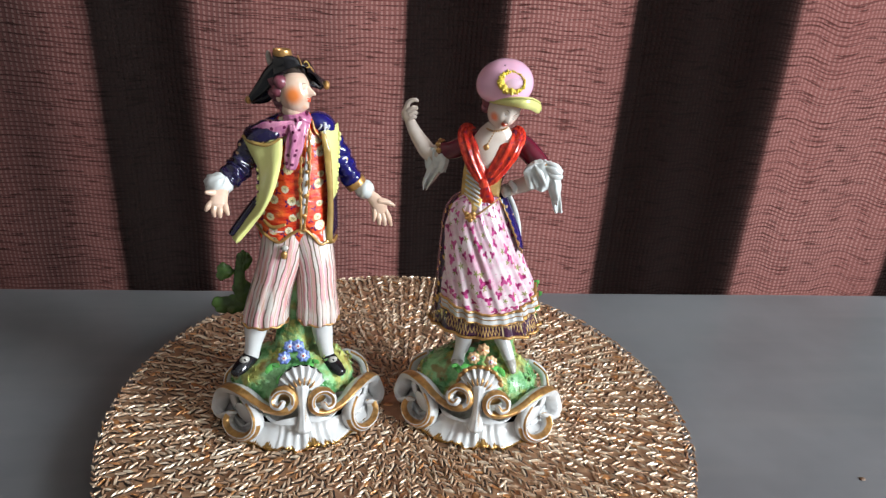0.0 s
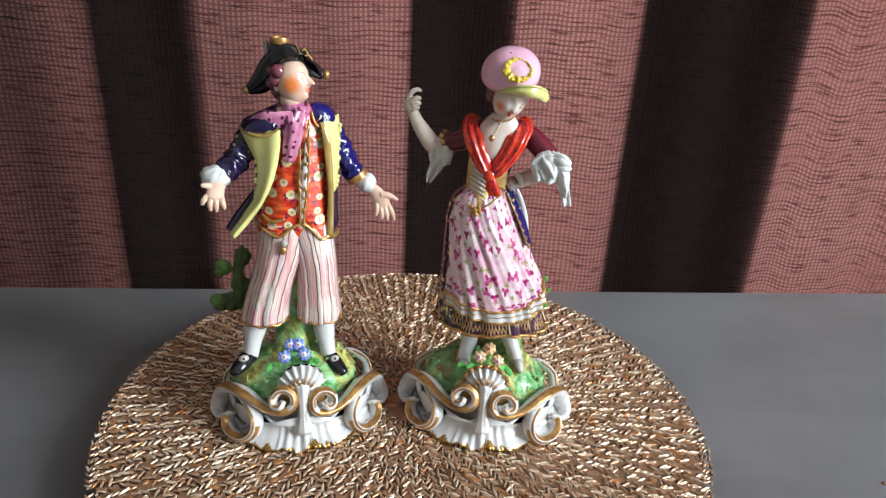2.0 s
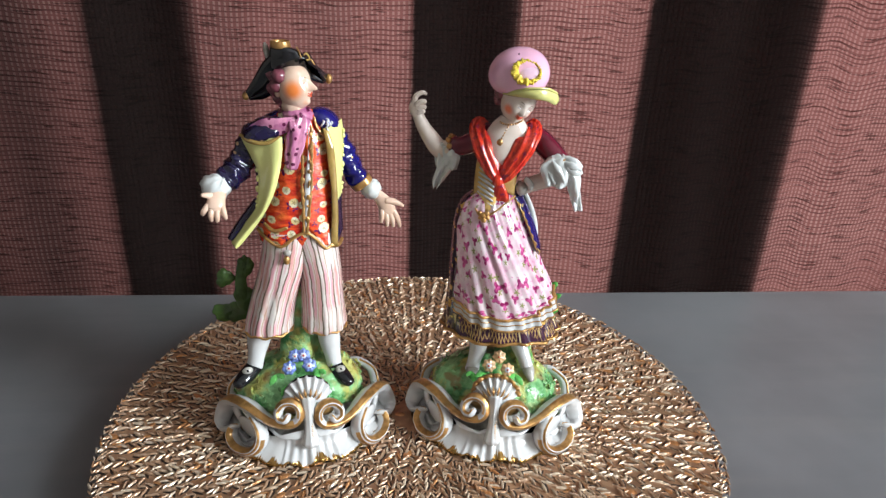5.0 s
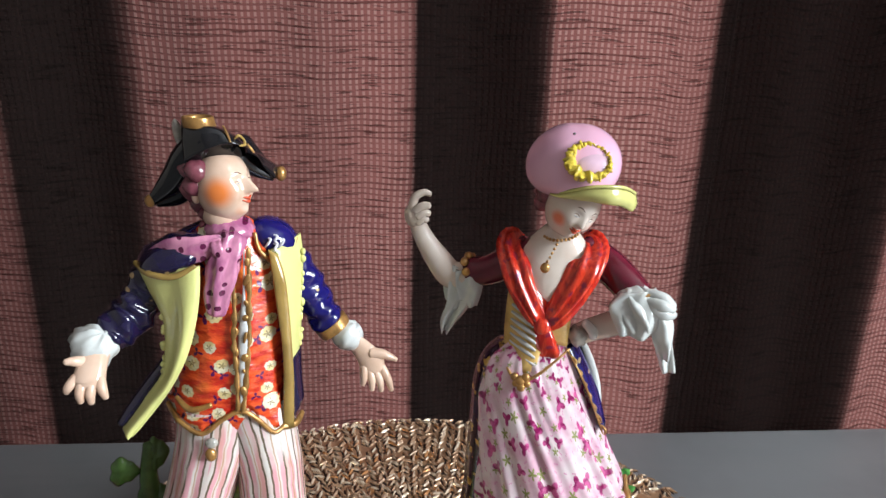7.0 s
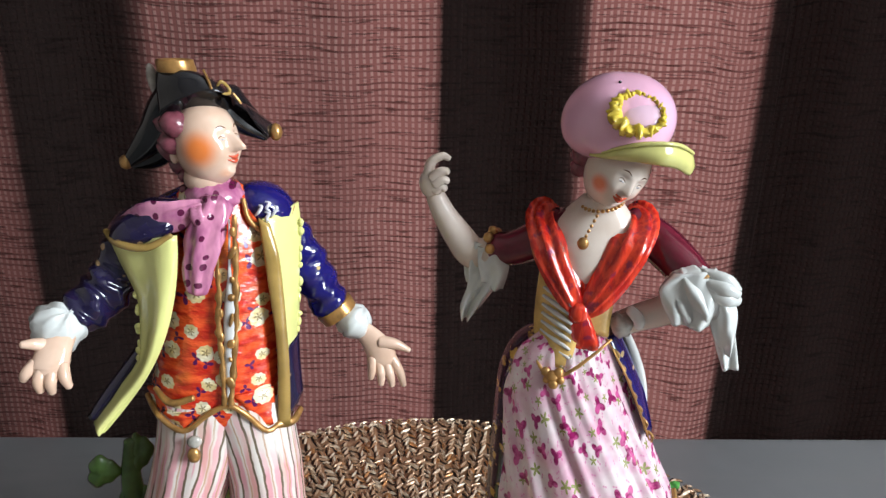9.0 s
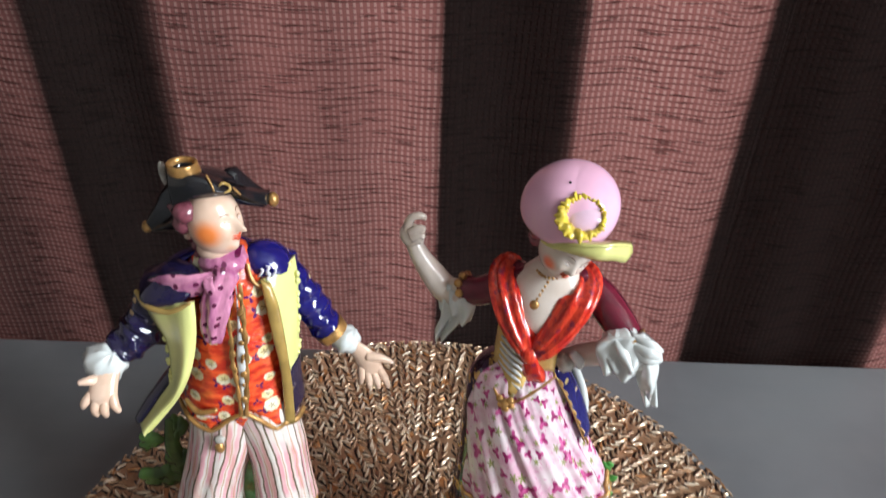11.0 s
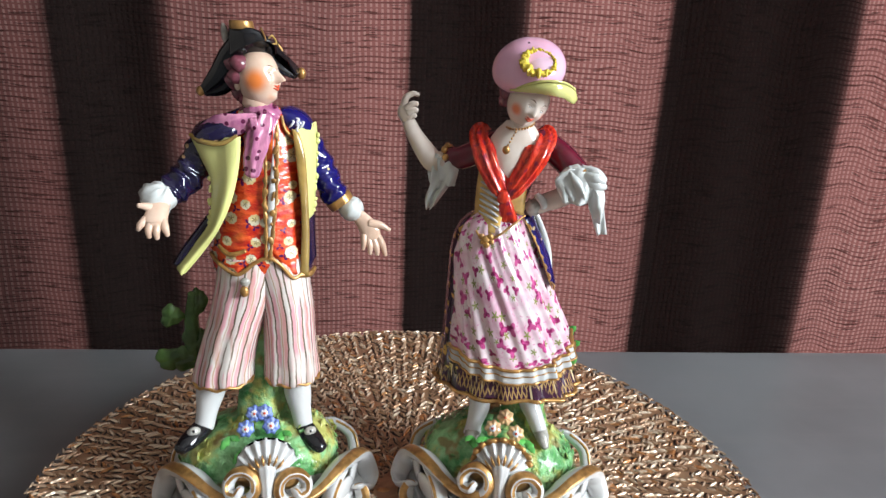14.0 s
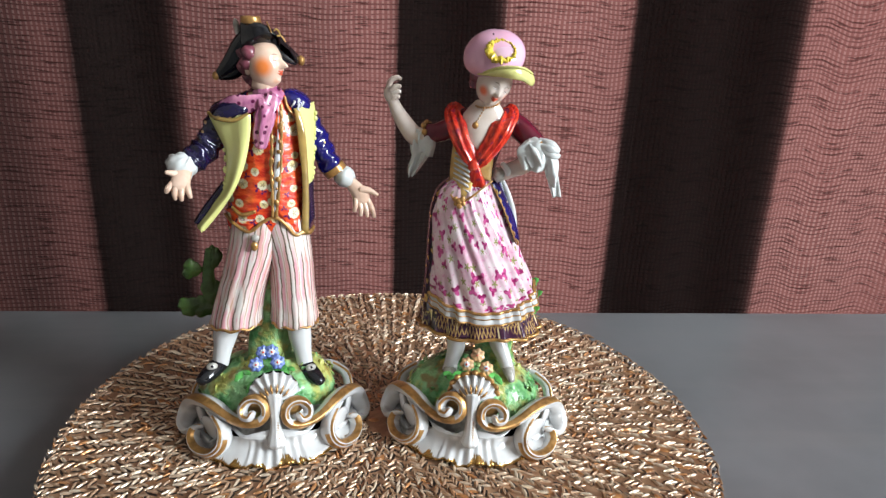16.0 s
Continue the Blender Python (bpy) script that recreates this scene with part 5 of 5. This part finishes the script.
    for x, y, z, r in ((-11.4, -16.0, 140.6, 1.9), (-13.4, -15.4, 141.6, 1.5), (-9.6, -16.2, 142.0, 1.6), (-11.0, -16.4, 138.2, 1.6), (-9.0, -16.4, 139.6, 1.3), (-13.0, -15.8, 139.2, 1.2)):
        c.blob((x, y, z), (r, r * 0.8, r), GOLD, nu=9, nv=7)
    c.shift = (0, 8, -1.3)
    # neck and breast
    c.loft([(-3.5, 0, 162, 8.5, 8.5), (-3.0, 0, 168, 10.5, 9.6), (-2.5, 0.5, 175, 12.0, 9.0), (-1.5, 2, 182, 12.5, 7.6), (-1.0, 2.5, 187, 9.0, 6.4), (-0.6, 2, 191, 5.5, 5.2)], SKIN_W, n=30)
    c.tube([(-2.0, 3, 182), (-0.5, 1.5, 188), (1.5, 0.0, 194)], [6.4, 5.2, 5.4], SKIN_W, n=16)
    # red shawl knotted in front
    wrinkle = lambda g, t: 0.24 * math.sin(9 * g + 2 * t) + 0.12 * math.sin(14 * g - 5 * t)
    c.tube([(-13, 9, 183), (-16.0, 3.5, 183.0), (-13.6, -4.4, 178.0), (-10.4, -8.2, 170.4), (-6.8, -10.6, 163.4), (-5.5, -10.8, 160)], [2.8, 5.6, 6.4, 5.4, 4.2, 2.8], SHAWL, n=44, flat=0.42, side=(0.35, -0.80, 0.35), fold=wrinkle)
    c.tube([(8, 9, 184), (10.0, 2.5, 183.8), (7.2, -5.4, 178.6), (3.6, -8.6, 171.4), (-1.0, -11.0, 164.2), (-3.5, -11.2, 160.6)], [2.8, 5.4, 6.2, 5.4, 4.2, 3.0], SHAWL, n=44, flat=0.42, side=(-0.35, -0.80, 0.35), fold=wrinkle)
    c.blob((-5.0, -11.8, 159.0), (3.4, 2.8, 3.4), SHAWL, nu=12, nv=9)
    c.tube([(-5.0, -12, 158), (-3.0, -12.2, 153), (-0.5, -11.5, 148.5)], [2.6, 3.6, 2.8], SHAWL, n=12, flat=0.6, fold=wrinkle)
    c.tube([(-5.0, -12, 158), (-3.5, -12.4, 153), (-4.6, -11.8, 148.8)], [2.2, 2.8, 2.0], SHAWL, n=12, flat=0.6, fold=wrinkle)
    # necklace and pendant
    for k in range(17):
        a = radians(-100 + 200 * k / 16)
        c.blob((-0.4 + 6.2 * math.sin(a), 1.0 - 6.2 * math.cos(a), 188.2 + 1.6 * (1 - math.cos(a)) + 0.8 * math.sin(a)), (0.62, 0.62, 0.62), GOLD, nu=7, nv=5)
    for k in range(5):
        c.blob((-2.0 - 0.7 * k, -6.2 - 0.7 * k, 187 - 1.35 * k), (0.55, 0.55, 0.6), GOLD, nu=7, nv=5)
    c.blob((-5.5, -9.8, 179.6), (1.7, 1.3, 1.9), GOLD, nu=10, nv=8)
    c.shift = (-2.6, 8, -1.2)
    # head, bent down
    c.shift = (0, 0, 0)
    face = c.head((2.4, 4.9, 198.8), (8.8, 9.2, 11.0), (0.27, -0.82, -0.42), (0.50, -0.20, 0.84), SKIN_W, 2.3)
    c.features(face)
    c.shift = (-2.6, 8, -1.2)
    for x, y, z, r in ((-3.8, 0, 203.5, 4.0), (-4.6, 1.5, 199.5, 3.4), (-2.5, 4.5, 202, 5.5), (4, 6.0, 203, 6.5)):
        c.blob((x, y, z), (r, r, r), HAIR, nu=14, nv=10, shape=lambda d: 0.05 * math.sin(8 * d.z))
    c.shift = (0, 0, 0)
    # bonnet: crown, turned brim, ruched wreath
    c.blob((1.4, 8.6, 211.6), (15.6, 16.5, 12.8), PINK, (25, 5, 0), nu=44, nv=28, shape=lambda d: 0.24 * max(0, d.x) * max(0, d.z) + 0.02 * math.sin(3 * d.x + 2 * d.z) - 0.34 * max(0, -d.z) * max(0.0, min(1.0, 0.35 + 0.6 * d.x - 0.8 * d.y)))
    c.shift = (0, 3.5, -0.4)
    c.strip([(-6, -5, 204.6), (-3, -8.6, 205.4), (1, -10.8, 207.0), (6, -12.2, 208.4), (12, -12.0, 208.8), (17, -9.0, 208.0), (21.4, -4.0, 205.4), (23.0, 0, 203.0)],
            [(-6, -5, 203.8), (-3, -8.0, 203.8), (1, -9.8, 203.8), (6, -11.4, 203.8), (12, -11.6, 203.2), (16.5, -9.0, 202.2), (21.0, -5, 199.8), (23.0, -1, 200.8)], BRIM, 2.8, 1.2, cols=9)
    rim = [(-3, -8.8, 205.6), (1, -11.2, 207.3), (6, -12.7, 208.8), (12, -12.4, 209.2), (17, -9.4, 208.4), (21.4, -4.4, 205.8)]
    c.tube(rim, [0.3, 0.5, 0.6, 0.6, 0.6, 0.5], BRIM, n=8, steps=4)
    c.shift = (0, 0, 0)
    o = Vector((0.12, -0.73, 0.68)).normalized()
    t1 = Vector((1, 0.17, 0)).normalized()
    t2 = o.cross(t1).normalized() * -1
    mid = Vector((4.6, -4.9, 215.4))
    c.blob(mid + t1 * 1.6 - o * 0.8, (6.2, 5.2, 2.2), LILAC, (47, 0, 9), nu=24, nv=12, shape=lambda d: 0.10 * d.x - 0.14 * max(0, d.x) * abs(d.y))
    rnd = random.Random(2)
    for k in range(30):
        a = 2 * math.pi * k / 30
        heavy = 0.66 - 0.34 * math.cos(a + 0.7)
        p = mid + t1 * (6.8 * math.cos(a) + 0.6) + t2 * (6.2 * math.sin(a)) + o * 0.2
        away = (p - mid).normalized()
        q = p + away * rnd.uniform(0.2, 1.8) * heavy + o * rnd.uniform(0.8, 2.0) * heavy + t1 * rnd.uniform(-0.9, 0.9) + t2 * rnd.uniform(-0.9, 0.9)
        c.tube([tuple(p - away * 1.8 * heavy), tuple(p + o * 0.9), tuple(q)], [1.5 * heavy, rnd.uniform(2.2, 3.0) * heavy, 0.7 * heavy], YELLOW, n=7, steps=2, flat=0.5, side=(math.cos(k * 2.0), -0.4, math.sin(k * 2.0)))
    c.blob((0.6, 2.2, 223.1), (0.5, 0.5, 0.5), BLACK, nu=6, nv=5)
    # raised arm with lace at the elbow
    c.tube([(-11, 14, 179.5), (-19, 13, 174), (-26, 12.5, 170.8), (-31, 13, 170.5)], [5.6, 5.8, 5.5, 5.2], MAROON, n=16)
    for k in range(9):
        a = 2 * math.pi * k / 9
        c.blob((-32.2 + 1.2 * math.sin(a * 2), 13 + 4.6 * math.sin(a), 170.5 + 5.4 * math.cos(a)), (1.7, 1.7, 1.7), GOLD, nu=9, nv=7)
    c.tube([(-33, 13.5, 168.5), (-38.5, 14.5, 168), (-43.5, 15, 173.5), (-48, 15, 180), (-50.8, 15, 185.5)], [5.0, 5.2, 4.7, 3.8, 3.2], SKIN_W, n=16)
    ruffle = lambda g, t: (0.14 + 0.22 * t) * math.sin(6 * g + 5 * t) + 0.12 * math.sin(10 * g + 9 * t)
    frill = lambda k, d, s=0.0: (lambda t, q: 0.8 * d * (0.4 + 0.8 * q) * math.sin(0.62 * k * t + s + 2.0 * q + 0.8 * math.sin(6 * q)) + 0.25 * d * math.sin(0.9 * k * t + 7 * q))
    c.strip([(-38.0, 12, 172.5), (-39.0, 10.5, 165), (-39.4, 10.5, 158), (-41.5, 11, 151), (-40.8, 12, 145.6)], [(-28.5, 12, 171), (-28.0, 10.5, 165), (-29.0, 10.5, 160), (-33.0, 11, 153.5), (-37.5, 12, 146.5)], LACE, 1.8, 1.6, steps=7, cols=33, wave=frill(15, 1.9))
    c.strip([(-36.5, 10, 171.5), (-36.0, 8.5, 166), (-34.8, 8.5, 160.5)], [(-27.5, 10.5, 170.5), (-26.4, 9, 165.5), (-28.0, 9, 157.6)], LACE, 1.8, 1.6, steps=7, cols=29, wave=frill(13, 1.6, 1.0))
    c.strip([(-40.0, 13, 170.5), (-41.0, 13, 164), (-40.0, 13, 158)], [(-34, 12, 170), (-34.0, 12, 163), (-35, 12, 155.5)], LACE, 1.8, 1.4, steps=6, cols=21, wave=frill(9, 1.5, 2.0))
    c.blob((-52.2, 15, 189.4), (4.0, 3.8, 4.8), SKIN_W, (0, -14, 0), nu=14, nv=10)
    for pts in ([(-53.2, 14.2, 192.5), (-52.0, 13.4, 196.8), (-48.8, 13.4, 198.6), (-46.8, 13.4, 198.0)], [(-51.4, 12.6, 192.0), (-49.0, 12.0, 194.0), (-47.0, 12.0, 194.2)],
                [(-50.6, 12.2, 190.2), (-48.4, 11.8, 191.6), (-47.0, 12.0, 191.2)], [(-50.8, 13.0, 188.0), (-48.8, 12.4, 189.4), (-47.8, 12.6, 188.6)]):
        c.tube(pts, [1.8, 1.55, 1.3, 1.0][: len(pts)], SKIN_W, n=9, steps=4)
    # arm set on the hip, with a wide lace cuff and kerchief
    c.tube([(10, 13, 181), (17, 9.5, 177), (23, 4, 172.5), (27.0, 0.5, 169)], [5.8, 6.2, 6.0, 5.4], MAROON, n=16)
    c.tube([(21.5, -3.5, 168), (25.5, -5.5, 170.5), (29.5, -4.5, 172.5), (31.5, 0, 172.5)], [0.8, 1.2, 1.2, 0.8], GOLD, n=7)
    c.tube([(27, 2, 164), (21, 3.5, 158), (14, 4.5, 154.5), (8, 4.5, 151.5)], [5.0, 4.6, 4.2, 3.8], SKIN_W, n=14)
    c.blob((8.0, 1.8, 152.5), (3.8, 3.2, 4.0), GREY, nu=12, nv=9, shape=lambda d: 0.15 * math.sin(7 * d.x + 5 * d.z))
    c.tube([(10, -0.5, 158.5), (12.5, -1, 156), (13, -0.5, 153.5)], [1.6, 1.9, 1.4], LACE, n=9)
    c.tube([(24.5, -0.5, 170), (26.5, -2, 165.5), (28.0, -3, 161)], [5.6, 7.0, 6.0], LACE, n=44, fold=lambda g, t: (0.10 + 0.16 * t) * math.sin(8 * g + 3 * t) + 0.06 * math.sin(13 * g))
    c.strip([(20, -4.5, 172), (16.5, -5.5, 166.5), (20.5, -7, 158)], [(31.5, -3.5, 174), (33.0, -6.0, 166), (31.0, -7, 157.5)], LACE, 2.0, 2.4, steps=7, cols=35, wave=frill(14, 1.5))
    c.strip([(27, -4, 174), (31.0, -5.5, 168), (32.5, -5.5, 161), (33.8, -5, 152), (37.0, -4.6, 143.8)], [(32, -3.5, 173.2), (37.4, -4, 168.5), (37.4, -4.2, 162), (39.2, -4.2, 154), (41.4, -4.4, 144.6)], LACE, 2.0, 1.6, steps=7, cols=25, wave=frill(10, 1.0))
    c.strip([(26, -5, 168), (30.0, -6.5, 162), (32.5, -6.8, 155), (35.5, -6, 149.5)], [(33, -4.5, 170), (38.0, -5.6, 163.5), (38.6, -6, 156), (38.4, -5.6, 150)], LACE, 2.0, 1.8, steps=7, cols=27, wave=frill(11, 1.3, 2.0))
    for pts in ([(28, -4.5, 173), (33.5, -6.0, 171.5), (37.4, -4.6, 168.4)], [(29, -6.5, 168), (34, -7.4, 166.6), (37.8, -5.6, 165.6)], [(28, -5.5, 170.5), (33, -7.6, 169.5), (37, -6.8, 168)]):
        c.tube(pts, [1.4, 2.2, 1.5], LACE, n=10, flat=0.7)
    c.shift = (0, 6, -1.0)
    # sash at the hip
    c.strip([(4.0, -4.5, 149), (9, -6, 140), (14, -6.5, 130), (19.5, -6, 117)], [(8.5, 1, 149.5), (14, 1, 139), (18.5, 1, 129), (22.5, 1.5, 116)], BLUE, 2.0, 1.6)
    for k in range(7):
        t = k / 6
        c.tube([(6.4 + 13.5 * t, -5.6, 146 - 27 * t), (8.2 + 13 * t, -6.2, 144.5 - 27 * t), (8.0 + 13.2 * t, -5.8, 142.4 - 27 * t)], [0.4, 0.6, 0.4], GOLD, n=6, steps=3)
    c.tube([(4.4, -5.4, 149), (10.5, -7.0, 139), (16, -7, 127), (20.5, -6, 116)], [0.3, 0.4, 0.4, 0.3], GOLD, n=6)
    c.tube([(9.5, 4, 150), (14, 4, 141), (17.5, 4, 131), (19.5, 4.5, 121.5)], [1.3, 1.7, 1.8, 1.2], LACE, n=10, flat=0.6)
    c.tube([(8.0, 2.5, 150), (12.0, 2.5, 140), (16.0, 2.6, 128)], [1.2, 1.5, 1.0], BLACK, n=8)
    c.shift = (0, 0, 0)
    # leaf at the side and flowers on the mound
    c.tube([(18, 14, 50), (27, 17, 62), (31, 17, 76)], [3, 2.2, 1.4], LEAF, n=8)
    for tip, w in (((35.5, 15, 90), 2.6), ((38.5, 15, 82), 2.6), ((38.0, 15, 72), 2.4), ((36.5, 15, 66), 2.0)):
        c.leaf((30, 16, tip[2] - 6), tip, w, LEAF)
    for x, y, z in ((-1.6, -13, 46.0), (4.0, -9, 50.0), (9.2, -15, 45.5)):
        c.flower((x, y, z), 3.9, FLOWERO, PALE if z < 48 else FLOWERO, (0.2 * math.sin(x), -1, 0.5))
    for x, y, z in ((-5, -17, 41), (3, -18, 42), (14, -16, 41), (-12, -14, 39)):
        c.leaf((x, y + 2, z + 1), (x + 4.5 * math.sin(x), y - 4, z - 2), 2.2, LEAF, (0, -0.5, 1))
        c.leaf((x, y + 2, z + 1), (x - 4.5 * math.sin(x), y - 3, z + 1), 1.9, LEAF, (0, -0.5, 1))
    return c.finish("lady_figurine", (0.056, 0.010, 0), 0.53, "glazed porcelain lady in pink bonnet on a gilt scroll base", "figurine")


gentleman()
lady()
